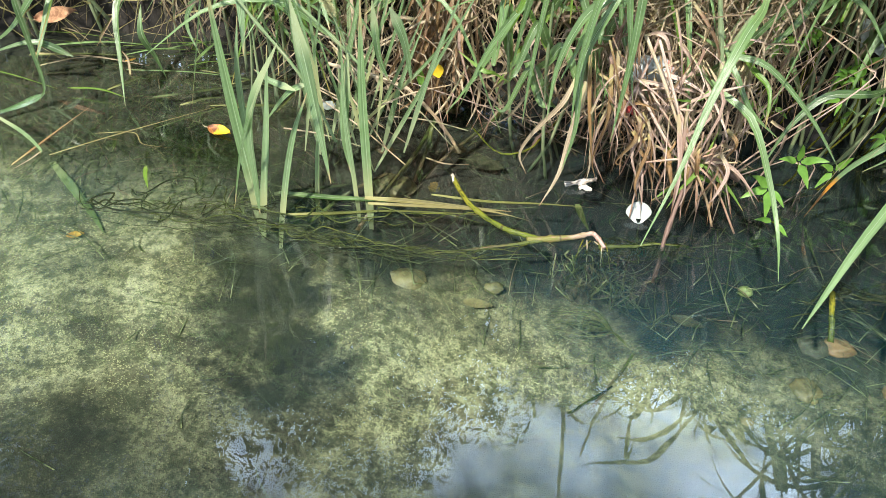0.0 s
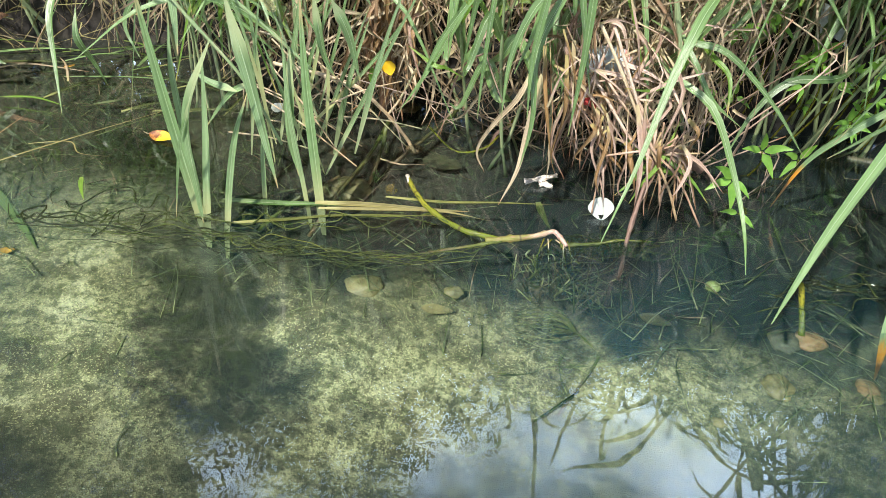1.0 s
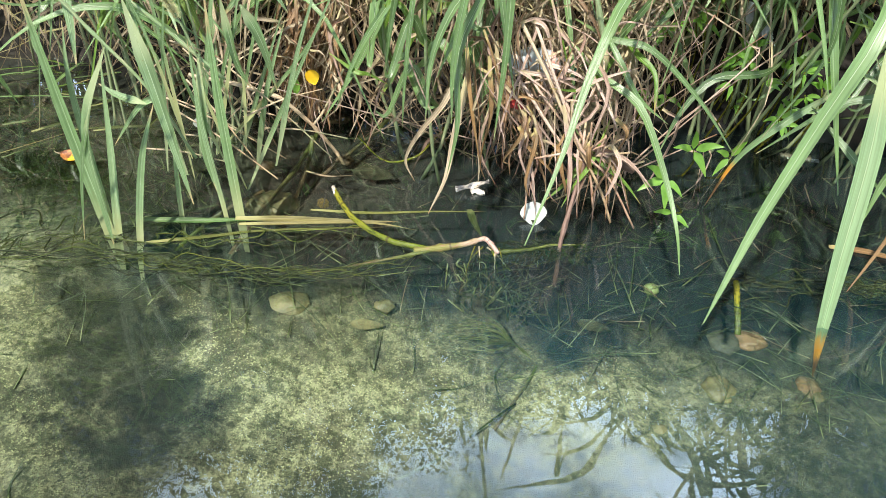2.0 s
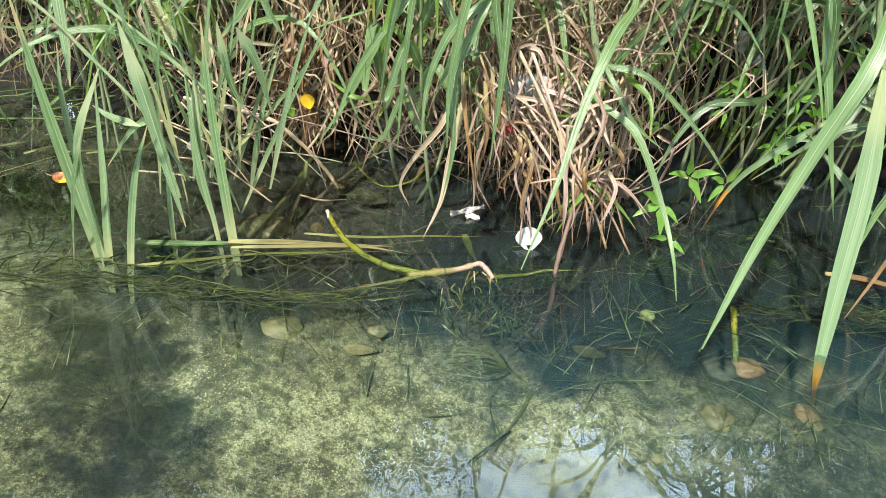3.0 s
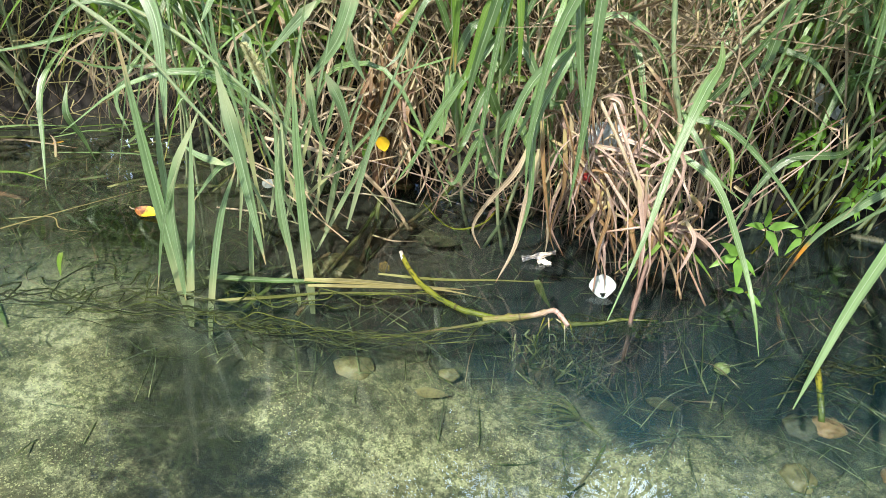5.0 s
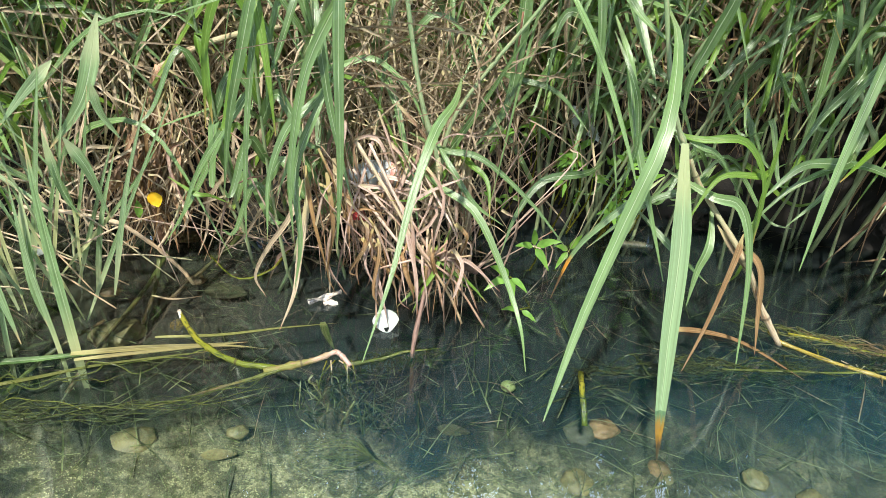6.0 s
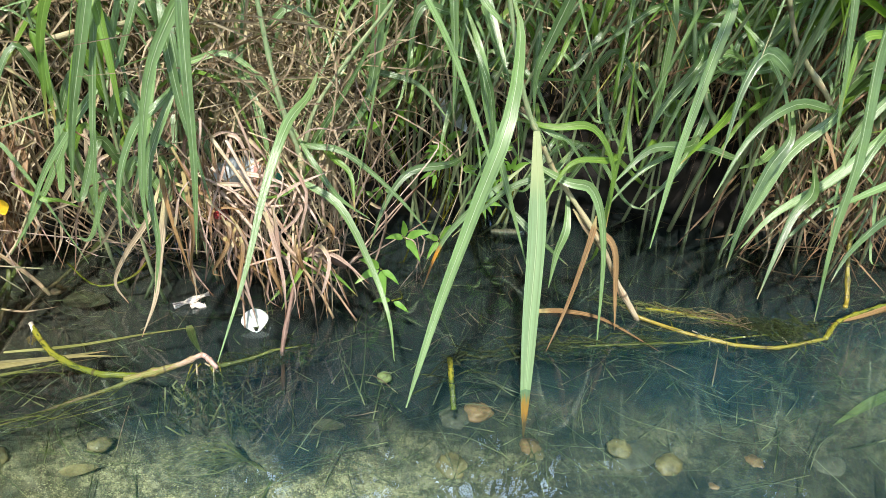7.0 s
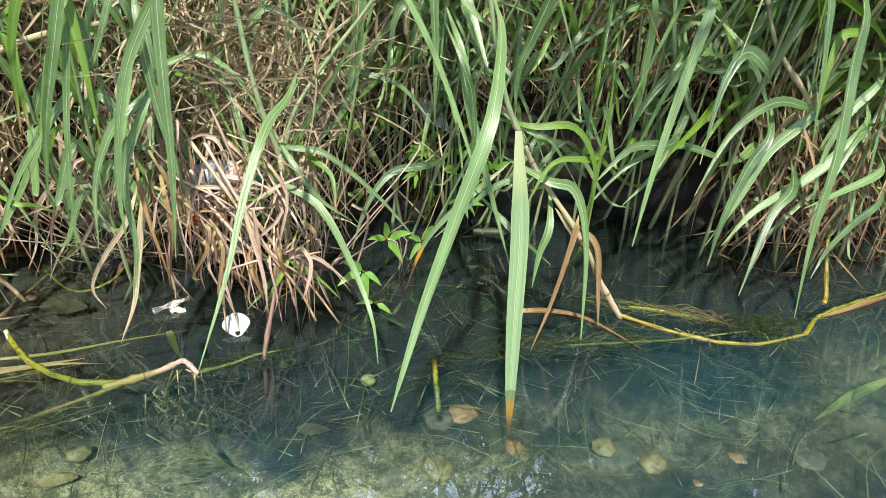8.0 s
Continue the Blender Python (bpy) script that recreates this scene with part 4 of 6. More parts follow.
# bits that cross in the crown
for k in range(22):
    c = Vector((random.uniform(0.38, 0.60), random.uniform(1.31, 1.40), random.uniform(0.12, 0.30)))
    a = random.gauss(-0.7, 0.7)
    d = Vector((math.cos(a), random.uniform(-0.3, 0.2), math.sin(a))) * random.uniform(0.03, 0.08)
    dry(tuft, random.choice(TUFT), random.uniform(0.004, 0.009), c - d, c + Vector((0, -0.012, 0.014)), c + d)
# shrivelled ends under the heart of the tuft
for k in range(24):
    a = Vector((random.uniform(0.44, 0.60), random.uniform(1.29, 1.34), random.uniform(0.09, 0.17)))
    drop = random.uniform(0.05, 0.12)
    e = a + Vector((random.gauss(0.008, 0.018), random.uniform(-0.04, 0.0), -min(drop, a.z - 0.006)))
    bend = a.lerp(e, 0.3) + Vector((random.gauss(0, 0.010), -0.015, 0.012))
    dry(tuft, random.choice((tuft_straw, brown_leaf, rust_blade)), random.uniform(0.004, 0.009), a, bend, a.lerp(e, 0.7) + Vector((random.gauss(0, 0.006), -0.008, 0)), e, wave=0.6)
# pale broken stubs pointing up, and the woody root beside them
for k in range(9):
    c = Vector((0.556 + random.gauss(0, 0.010), 1.31, 0.104 + random.gauss(0, 0.006)))
    a = random.uniform(0.3, 1.7)
    e = c + Vector((math.cos(a), -0.3, math.sin(a))) * random.uniform(0.03, 0.055)
    part("dry_stem", Build().tube((c, c.lerp(e, 0.5) + Vector((0, -0.004, 0.003)), e), random.uniform(0.0018, 0.0032), 0.0014, 6, 6), random.choice((tuft_stem, straw_stem)), tuft)
part("woody_root", Build().tube(((0.580, 1.32, 0.104), (0.600, 1.312, 0.096), (0.627, 1.305, 0.083)), 0.0075, 0.0050, 12, 8, 4), pink_stem, tuft)
for k in range(12):
    a = Vector((0.609 + random.gauss(0, 0.010), 1.40 + random.gauss(0, 0.012), 0.25))
    e = Vector((0.617 + random.gauss(0, 0.016), 1.36, 0.075 + random.gauss(0, 0.012)))
    dry(tuft, random.choice((tuft_straw, straw, brown_leaf)), random.uniform(0.003, 0.007), a, a.lerp(e, 0.4) + Vector((random.gauss(0, 0.008), -0.02, 0)), e)
# brown-tipped straps fanning to the water
for k in range(9):
    a = -1.5 + 1.1 * k / 8 + random.gauss(0, 0.08)
    r = random.uniform(0.09, 0.14)
    c = Vector((0.555 + random.gauss(0, 0.008), 1.32, 0.115))
    e = c + Vector((math.cos(a) * r, -0.3 * r - 0.01, math.sin(a) * r * 0.95))
    e.z = max(e.z, 0.003)
    dry(tuft, random.choice((tuft_straw, straw, brown_leaf)), random.uniform(0.004, 0.009), c, c.lerp(e, 0.45) + Vector((0.012, -0.006, 0.018)), e, base=0.9)
part("pink_stem", Build().tube(((0.553, 1.31, 0.115), (0.540, 1.285, 0.06), (0.522, 1.225, 0.012), (0.517, 1.199, -0.01), (0.517, 1.198, -0.06), (0.516, 1.196, -0.12)), 0.0036, 0.0030, 16, 7, 4), pink_stem, tuft)
leaf(tuft, straw, 0.012, (0.36, 1.36, 0.2), (0.345, 1.32, 0.12), (0.335, 1.29, 0.06), (0.31, 1.27, 0.003), name="dry_leaf", base=0.8)
leaf(tuft, straw, 0.006, (0.40, 1.36, 0.16), (0.384, 1.345, 0.10), (0.386, 1.345, 0.055), (0.385, 1.348, 0.016), name="dry_leaf", base=0.8)
leaf(tuft, fresh_leaf, 0.009, (0.560, 1.30, 0.098), (0.536, 1.285, 0.062), (0.520, 1.275, 0.028), name="green_leaf")
leaf(tuft, fresh_leaf, 0.009, (0.575, 1.30, 0.098), (0.610, 1.285, 0.076), (0.640, 1.275, 0.044), name="green_leaf")

brown_tuft = dead_tuft((0.05, 1.66, 0.0), "upright rusty-brown dead stalk wrapped in dry hanging leaves", 84,
                       (0.075, 1.60, 0.24), (0.045, 0.04, 0.08), (0.045, 1.55, 0.05), (0.08, 0.05, 0.045), belly=0.04, materials=(straw, rust_blade, brown_leaf))
part("stem", Build().tube(((0.035, 1.62, -0.02), (0.045, 1.60, 0.10), (0.062, 1.60, 0.264), (0.088, 1.60, 0.342)), 0.011, 0.008, 14, 8, 3), rust_stem, brown_tuft)
part("stem", Build().tube(((0.087, 1.60, 0.338), (0.15, 1.60, 0.372), (0.222, 1.60, 0.396), (0.30, 1.60, 0.41)), 0.006, 0.005, 12, 8, 2), culm_tan, brown_tuft)
for x, y, n in ((0.26, 1.58, 34), (0.78, 1.68, 12), (1.54, 1.36, 80), (-0.45, 1.72, 22), (1.9, 1.35, 40)):
    dead_tuft((x, y + 0.07, 0.0), "dry tan grass leaves hanging beneath green reeds", n, (x, y + 0.03, 0.24), (0.15, 0.07, 0.10), (x, y - 0.05, 0.05), (0.16, 0.07, 0.045), (0.003, 0.008), materials=(straw,) if x < 1.0 else (brown_leaf, shade_straw, straw))

# bent dry leaves over the water
loose = thing("dry_leaf_spray", (0.33, 1.60, 0.02), "single dry curled leaves and thin green stems bending to the water", "dead grass")
leaf(loose, straw, 0.010, (0.345, 1.42, 0.20), (0.325, 1.38, 0.151), (0.283, 1.38, 0.092), (0.259, 1.38, 0.04), (0.275, 1.375, 0.002), name="dry_leaf")
part("stem", Build().tube(((0.33, 1.60, 0.03), (0.29, 1.50, 0.015), (0.265, 1.46, 0.004), (0.211, 1.446, 0.0), (0.144, 1.54, 0.0)), 0.0022, 0.0018, 14, 6), runner, loose)

# ---- twig, floating stems and straps ----
twig = thing("twig", (-0.06, 1.44, 0.0), "thin pale dry twig with a forked end dipping into the water", "twig")
twig_stem = part("stem", Build().tube(((-0.12, 1.43, 0.150), (-0.037, 1.42, 0.143), (0.035, 1.43, 0.118), (0.083, 1.45, 0.060), (0.122, 1.456, 0.004), (0.135, 1.45, -0.03)), 0.0038, 0.0034, 40, 7, 4, kinked=True), straw_stem, twig)
part("fork", Build().tube(((0.083, 1.45, 0.060), (0.105, 1.46, 0.09), (0.14, 1.47, 0.16)), 0.0026, 0.0018, 8, 6), culm_tan, twig_stem)
part("drowned_end", Build().tube(((0.075, 1.47, 0.03), (0.07, 1.44, -0.03), (0.06, 1.38, -0.10)), 0.0046, 0.004, 8, 7), drowned_stem, twig)

floater = thing("floating_reed_stem", (0.325, 1.174, 0.0), "bent yellow-green reed stem with pinkish root end on water", "reed stem")
part("stem", Build().tube(((0.149, 1.307, 0.017), (0.165, 1.28, 0.010), (0.191, 1.243, 0.005), (0.228, 1.208, 0.003), (0.268, 1.184, 0.002), (0.325, 1.172, 0.001)), 0.0040, 0.0050, 40, 9, 3, 0.22, kinked=True), runner, floater)
root_end = part("root_end", Build().tube(((0.30, 1.166, 0.001), (0.345, 1.178, 0.003), (0.375, 1.186, 0.006), (0.403, 1.196, 0.012), (0.412, 1.19, 0.009), (0.425, 1.173, 0.003)), 0.0054, 0.0030, 30, 9, 3, kinked=True), runner_pale, floater, "pinkish root end")
part("cut_end", Build().tube(((0.1475, 1.3095, 0.0185), (0.1555, 1.295, 0.0135)), 0.0036, 0.0040, 3, 9), white_scrap_mat, floater, "white torn end")
part("side_shoot", Build().tube(((0.325, 1.170, 0.001), (0.273, 1.146, 0.0), (0.221, 1.124, -0.002), (0.16, 1.10, -0.006)), 0.0030, 0.0015, 24, 7, 3, kinked=True), drowned_stem, floater)
part("side_shoot", Build().tube(((0.415, 1.176, 0.001), (0.47, 1.190, 0.001), (0.505, 1.207, 0.001), (0.56, 1.218, -0.003)), 0.0034, 0.0014, 24, 7, 4, kinked=True), olive_weed, floater)
for k in range(7):
    a = random.uniform(-2.6, -0.6)
    p = Vector((0.39 + 0.006 * k, 1.185, 0.004))
    part("rootlet", Build().tube((p, p + Vector((math.cos(a) * 0.02, math.sin(a) * 0.02, -0.006)), p + Vector((math.cos(a) * 0.045, math.sin(a) * 0.05, -0.03))), 0.0012, 0.0005, 6, 5), culm_tan if k % 2 else runner, root_end)

def on_bed(*places):
    """Points just above the pond bed."""
    return [(x, y, ground_height(x, y) + 0.006) for x, y in places]


FLOATING = "straps and straws afloat"
def float_strap(label, material, width, *pts):
    m = Build().ribbon(pts, width, 20, face=Vector((0.05, -0.1, 1)), base=0.6, fold=0.08, turn=random.uniform(-0.15, 0.15))
    return whole("floating_leaf_strap", m, material, label, "floating leaf", FLOATING, origin=pts[0])


float_strap("long green strap leaf floating flat on the water", green_leaf, 0.013, (-0.14, 1.198, 0.003), (-0.05, 1.207, 0.002), (0.015, 1.217, 0.002), (0.10, 1.226, 0.002))
float_strap("long yellowish tan strap leaf floating beside green one", yellow_straw, 0.013, (0.01, 1.219, 0.003), (0.10, 1.229, 0.003), (0.192, 1.235, 0.002), (0.265, 1.243, 0.001))
float_strap("narrow yellow strap leaf afloat", yellow_straw, 0.008, (0.02, 1.205, 0.002), (0.10, 1.218, 0.002), (0.22, 1.235, 0.001), (0.30, 1.225, -0.001))
float_strap("narrow wet green strap leaf afloat", olive_blade, 0.010, (-0.10, 1.140, 0.001), (-0.02, 1.165, 0.001), (0.072, 1.195, 0.001), (0.261, 1.230, 0.0))
float_strap("thin olive strap leaf afloat", olive_blade, 0.008, (0.12, 1.262, 0.001), (0.218, 1.264, 0.001), (0.31, 1.280, 0.001), (0.403, 1.293, 0.0))
float_strap("wet green leaf under the reed sheaths", wet_weed, 0.013, (-0.15, 1.20, -0.004), (-0.08, 1.235, -0.002), (-0.02, 1.27, -0.004))
float_strap("brown strap leaf floating beside a bent stalk", rust_blade, 0.014, (0.93, 1.252, 0.003), (0.99, 1.240, 0.004), (1.044, 1.206, 0.003), (1.094, 1.113, 0.001))
float_strap("yellowed strap leaf afloat under the reeds", rust_blade, 0.016, (1.70, 1.20, 0.01), (1.612, 1.176, 0.006), (1.50, 1.150, 0.003), (1.43, 1.14, 0.001))
float_strap("wet yellow-green strap leaf sunken on the bed", drowned_green, 0.021, *on_bed((1.575, 1.078), (1.484, 1.057), (1.433, 1.042), (1.380, 1.024)))
float_strap("thin yellow grass stalk afloat", yellow_straw, 0.0052, (-0.60, 1.215, 0.002), (-0.536, 1.303, 0.003), (-0.459, 1.403, 0.003), (-0.36, 1.525, 0.004))
float_strap("thin olive grass stalk beside a yellow one", drowned_green, 0.0045, (-0.47, 1.37, -0.002), (-0.42, 1.445, -0.001), (-0.352, 1.528, 0.002))
float_strap("brown dead stalk afloat", rust_blade, 0.006, (-0.643, 1.168, 0.001), (-0.644, 1.258, 0.002), (-0.646, 1.336, 0.002), (-0.646, 1.425, 0.003))
float_strap("pale dry curled leaf end at the shallow edge", pale_reed, 0.009, (-0.80, 1.32, 0.012), (-0.697, 1.272, 0.008), (-0.630, 1.230, 0.003), (-0.618, 1.215, 0.002))
float_strap("thin brown curled leaf tip on shallow water", straw, 0.004, (-0.622, 1.222, 0.003), (-0.622, 1.19, 0.003), (-0.63, 1.15, 0.002))
float_strap("green leaf lying half sunken on shallow bed", drowned_green, 0.018, *on_bed((-0.632, 1.250), (-0.535, 1.180), (-0.467, 1.126), (-0.414, 1.078)))
float_strap("short bright green leaf blade afloat", fresh_leaf, 0.009, (-0.408, 1.222, 0.002), (-0.39, 1.19, 0.003), (-0.365, 1.156, 0.001))
float_strap("green leaf afloat by the roots", wet_weed, 0.014, (0.375, 1.30, -0.004), (0.385, 1.26, -0.003), (0.40, 1.22, -0.006))
float_strap("pale thin leaf afloat", straw, 0.006, (0.08, 1.39, 0.0), (0.12, 1.375, 0.001), (0.165, 1.385, 0.0))
float_strap("pale green sunken straw", wet_weed, 0.012, (-0.55, 1.50, -0.004), (-0.42, 1.58, 0.002), (-0.30, 1.66, 0.004))
for _ in range(26):
    a, ln = random.gauss(0.2, 0.9), random.uniform(0.06, 0.20)
    c = Vector((random.uniform(-0.95, -0.25), random.uniform(1.45, 1.80), random.uniform(0.001, 0.012)))
    d = Vector((math.cos(a), math.sin(a) * 0.5, 0)) * ln
    float_strap("thin straw lying at the shallow edge", random.choice((straw, green_leaf, wet_weed, fresh_leaf)), random.uniform(0.004, 0.010), c - d, c + Vector((0, 0.01, 0.004)), c + d)
float_strap("thin dry straw afloat", yellow_straw, 0.003, (-0.57, 1.315, 0.001), (-0.50, 1.335, 0.002), (-0.46, 1.30, 0.001), (-0.40, 1.30, 0.0))

rhizome = thing("floating_rhizome", (1.105, 1.205, 0.0), "long yellow jointed reed rhizome trailing on the water", "reed stem")
part("side_stem", Build().tube(((1.132, 1.233, 0.001), (1.178, 1.214, 0.001), (1.217, 1.190, 0.0), (1.271, 1.164, -0.002), (1.30, 1.15, -0.012)), 0.0026, 0.0020, 24, 7, 3, kinked=True), runner, rhizome)
part("side_stem", Build().tube(((0.982, 1.145, -0.001), (1.06, 1.137, 0.0), (1.139, 1.129, 0.0), (1.206, 1.128, -0.001), (1.292, 1.129, -0.001), (1.36, 1.12, -0.008)), 0.0024, 0.0016, 30, 7, 5, kinked=True), olive_weed, rhizome)
rhizome_stem = part("stem", Build().tube(((1.085, 1.215, 0.02), (1.105, 1.205, 0.004), (1.161, 1.154, 0.001), (1.226, 1.108, 0.001), (1.285, 1.089, 0.002), (1.33, 1.092, 0.002), (1.389, 1.102, 0.0)), 0.0032, 0.0029, 60, 8, 8, kinked=True), runner_yellow, rhizome)
part("side_shoot", Build().tube(((1.494, 1.184, 0.0), (1.51, 1.20, 0.004), (1.525, 1.24, 0.06), (1.55, 1.28, 0.10)), 0.0042, 0.0036, 16, 7, 3, kinked=True), runner_yellow, rhizome)
part("side_shoot", Build().tube(((1.389, 1.102, 0.0), (1.44, 1.14, 0.001), (1.494, 1.16, 0.001), (1.57, 1.175, 0.004), (1.70, 1.19, 0.02)), 0.0042, 0.0034, 30, 7, 5, kinked=True), runner, rhizome)
for k in range(16):
    t = random.random()
    p = Vector((1.12 + 0.27 * t, 1.19 - 0.09 * min(1, t * 1.6), 0.0))
    d = Vector((random.uniform(-0.03, 0.03), random.uniform(-0.045, 0.03), random.uniform(-0.03, 0.004)))
    part("rootlet", Build().tube((p, p + d * 0.6 + Vector((0.003, 0, 0.003)), p + d), 0.0012, 0.0005, 6, 5), random.choice((culm_tan, runner, drowned_stem)), rhizome_stem)

stub = thing("green_stub", (0.74, 1.085, -0.03), "short green broken reed stem standing out of the water", "reed stem")
stub_stem = part("stem", Build().tube(((0.762, 1.136, 0.007), (0.758, 1.110, 0.001), (0.753, 1.076, -0.012), (0.749, 1.050, -0.030)), 0.0042, 0.0046, 14, 8, 2), runner, stub)
for k, (x, y) in enumerate(((0.70, 1.12), (0.81, 1.12), (0.67, 1.06))):
    part("rootlet", Build().tube(((0.756, 1.10, -0.004), ((0.75 + x) / 2, (1.10 + y) / 2, 0.001), (x, y, -0.004)), 0.0014, 0.0007, 8, 5), thread_weed, stub_stem)

# ---- leaves, fruit and litter ----
def blade_leaf(name, at, length, width, direction, normal, material, label, category, group="", curl=0.12, stem=0.3, notch=0.0):
    """A broad leaf with a midrib fold, a rounded outline and a short stalk."""
    way = Vector(direction).normalized()
    up = (Vector(normal) - way * Vector(normal).dot(way)).normalized()
    side = way.cross(up)
    made = Build()
    n, m = 12, 6
    for i in range(n + 1):
        t = i / n
        w = width * 0.5 * math.sin(math.pi * t ** 0.8) ** 0.75 * (1 + 0.05 * math.sin(9 * t + length * 80))
        for j in range(m + 1):
            s = 2 * j / m - 1
            lift = curl * length * (abs(s) ** 1.5 * 0.35 + (t - 0.5) ** 2 * 0.8)
            made.v.append(Vector(at) + way * (t - 0.5) * length + side * w * s + up * lift)
    for i in range(n):
        for j in range(m):
            if notch and i >= n - 3 and j in (2, 3) and i < n - 1:
                continue
            a = i * (m + 1) + j
            made.face((a, a + 1, a + m + 2, a + m + 1), ((j / m, i / n), ((j + 1) / m, i / n), ((j + 1) / m, (i + 1) / n), (j / m, (i + 1) / n)))
    ob = thing(name, at, label, category, group)
    blade = part("blade", made, material, ob)
    if stem:
        a = Vector(at) - way * 0.5 * length + up * curl * length * 0.2
        part("leaf_stalk", Build().tube((a, a - way * stem * length * 0.5 + side * 0.04 * length + up * 0.05 * length, a - way * stem * length + up * 0.06 * length), 0.0011, 0.0007, 6, 5), culm_tan, blade)
    return ob


blade_leaf("fallen_leaf", (0.478, 1.275, 0.013), 0.040, 0.041, (0.10, -0.6, -0.75), (0, -0.75, 0.6), pale_leaf, "round white-undersided fallen leaf with a torn tip floating on the water", "leaf", stem=0.42, notch=1.0, curl=0.03)
blade_leaf("fallen_leaf", (-0.338, 1.380, 0.004), 0.056, 0.027, (1, -0.25, 0), (0, -0.3, 1), turning_leaf, "bright yellow fallen leaf with orange end on the water", "leaf", stem=0.25, curl=0.2)
blade_leaf("fallen_leaf", (0.0757, 1.50, 0.131), 0.030, 0.026, (0.3, 0, -1), (0, -1, 0.2), yellow_leaf, "bright yellow leaf caught in brown dead straw", "leaf", stem=0.3)
blade_leaf("fallen_leaf", (0.041, 1.51, 0.109), 0.036, 0.014, (0.0, 0, 1), (0.2, -1, 0.2), sprout_leaf, "small green leaf caught beside a yellow one", "leaf", stem=0.2)
blade_leaf("fallen_leaf", (-0.83, 1.62, 0.11), 0.11, 0.035, (1, 0.1, 0.25), (0, -0.8, 0.6), rust_leaf, "long rust-brown dead leaf lying on the grass of the bank", "leaf", stem=0.1, curl=0.2)
blade_leaf("fallen_leaf", (-0.16, 1.53, 0.012), 0.035, 0.024, (1, -0.3, 0), (0, -0.5, 1), pale_leaf, "small white leaf on the water behind reeds", "leaf", stem=0, curl=0.25)
for at, ln, wd, way, mt, lb in (
    ((-0.460, 1.064, -0.098), 0.036, 0.022, (0.8, 0.4, 0), bright_orange, "orange leaf lying sunken on the algae bed"),
    ((-0.70, 1.66, 0.004), 0.030, 0.014, (0.7, 0.7, 0), bright_orange, "small orange leaf stuck in the shallow edge"),
    ((0.185, 1.470, -0.085), 0.100, 0.062, (1, -0.3, 0), olive_leaf, "sunken olive leaf with a silt coat"),
    ((0.582, 1.165, -0.200), 0.065, 0.030, (1, -0.3, 0), olive_leaf, "sunken olive-brown leaf on the silt"),
    ((0.235, 1.111, -0.172), 0.062, 0.026, (1, 0, 0), yellow_stone, "sunken yellowish leaf on the bed"),
):
    blade_leaf("sunken_leaf", at, ln * 0.85, wd * 0.85, way, (0, 0, 1), mt, lb, "leaf", "sunken leaves", stem=0, curl=0.03)

scrap = thing("torn_white_leaf", (0.375, 1.358, 0.0), "crumpled whitish torn leaf hanging to the water", "leaf")

def torn(at, across, down, seed, depth, n=10):
    """A torn shrivelled leaf piece."""
    made = Build()
    ac, dn = Vector(across), Vector(down)
    out = ac.cross(dn).normalized()
    for j in range(n + 1):
        for i in range(n + 1):
            u, v = i / n - 0.5, j / n - 0.5
            w = 0.45 + 0.55 * abs(math.sin(5.3 * u + seed)) + 0.3 * noise.noise(Vector((u * 8, seed, 0)))
            made.v.append(Vector(at) + ac * u + dn * v * w + out * depth * noise.noise(Vector((u * 7, v * 5, seed))))
    for j in range(n):
        for i in range(n):
            a = j * (n + 1) + i
            made.face((a, a + 1, a + n + 2, a + n + 1), ((0, 0), (1, 0), (1, 1), (0, 1)))
    return made


part("blade", torn((0.376, 1.355, 0.012), (0.056, 0.016, 0.010), (0.003, -0.006, -0.008), 1.2, 0.010), white_scrap_mat, scrap)
part("fold", torn((0.385, 1.350, 0.004), (0.024, 0.004, -0.006), (0.004, -0.007, -0.010), 4.1, 0.008), white_scrap_mat, scrap)



def ball(made, at, size, rough, seed, rings=10, around=14):
    """A lumpy rounded body."""
    start = len(made.v)
    for i in range(rings + 1):
        th = math.pi * i / rings
        for j in range(around):
            ph = 2 * math.pi * j / around
            d = Vector((math.sin(th) * math.cos(ph), math.sin(th) * math.sin(ph), math.cos(th)))
            r = 1 + rough * noise.noise(d * 1.7 + Vector((seed * 3.1, seed, 0))) + rough * 0.35 * noise.noise(d * 5 + Vector((0, seed * 2.0, 5)))
            made.v.append(Vector(at) + Vector((d.x * size[0], d.y * size[1], d.z * size[2])) * r)
    for i in range(rings):
        for j in range(around):
            k = (j + 1) % around
            a, b = start + i * around, start + (i + 1) * around
            made.face((a + j, b + j, b + k, a + k), ((0, 0), (0, 1), (1, 1), (1, 0)))
    return made


fruit = thing("green_fruit", (0.681, 1.253, -0.200), "small round yellow-green fruit sunken on the silt", "fruit")
flesh = part("flesh", ball(Build(), (0.681, 1.253, -0.186), (0.0132, 0.0132, 0.0120), 0.06, 4), fruit_skin, fruit)
part("fruit_stalk", Build().tube(((0.682, 1.253, -0.172), (0.686, 1.250, -0.168), (0.693, 1.249, -0.166)), 0.001, 0.0007, 4, 5), culm_tan, flesh)


def pebble(at, size, material, label, seed, turn=0.0):
    made = ball(Build(), (0, 0, 0), Vector(size) * 0.92, 0.24, seed, 18, 26)
    c, s = math.cos(turn), math.sin(turn)
    made.v = [Vector((v.x * c - v.y * s + at[0], v.x * s + v.y * c + at[1], v.z + at[2] - 0.009)) for v in made.v]
    whole("stone", made, material, label, "stone", "stones on the pond bed", origin=at)


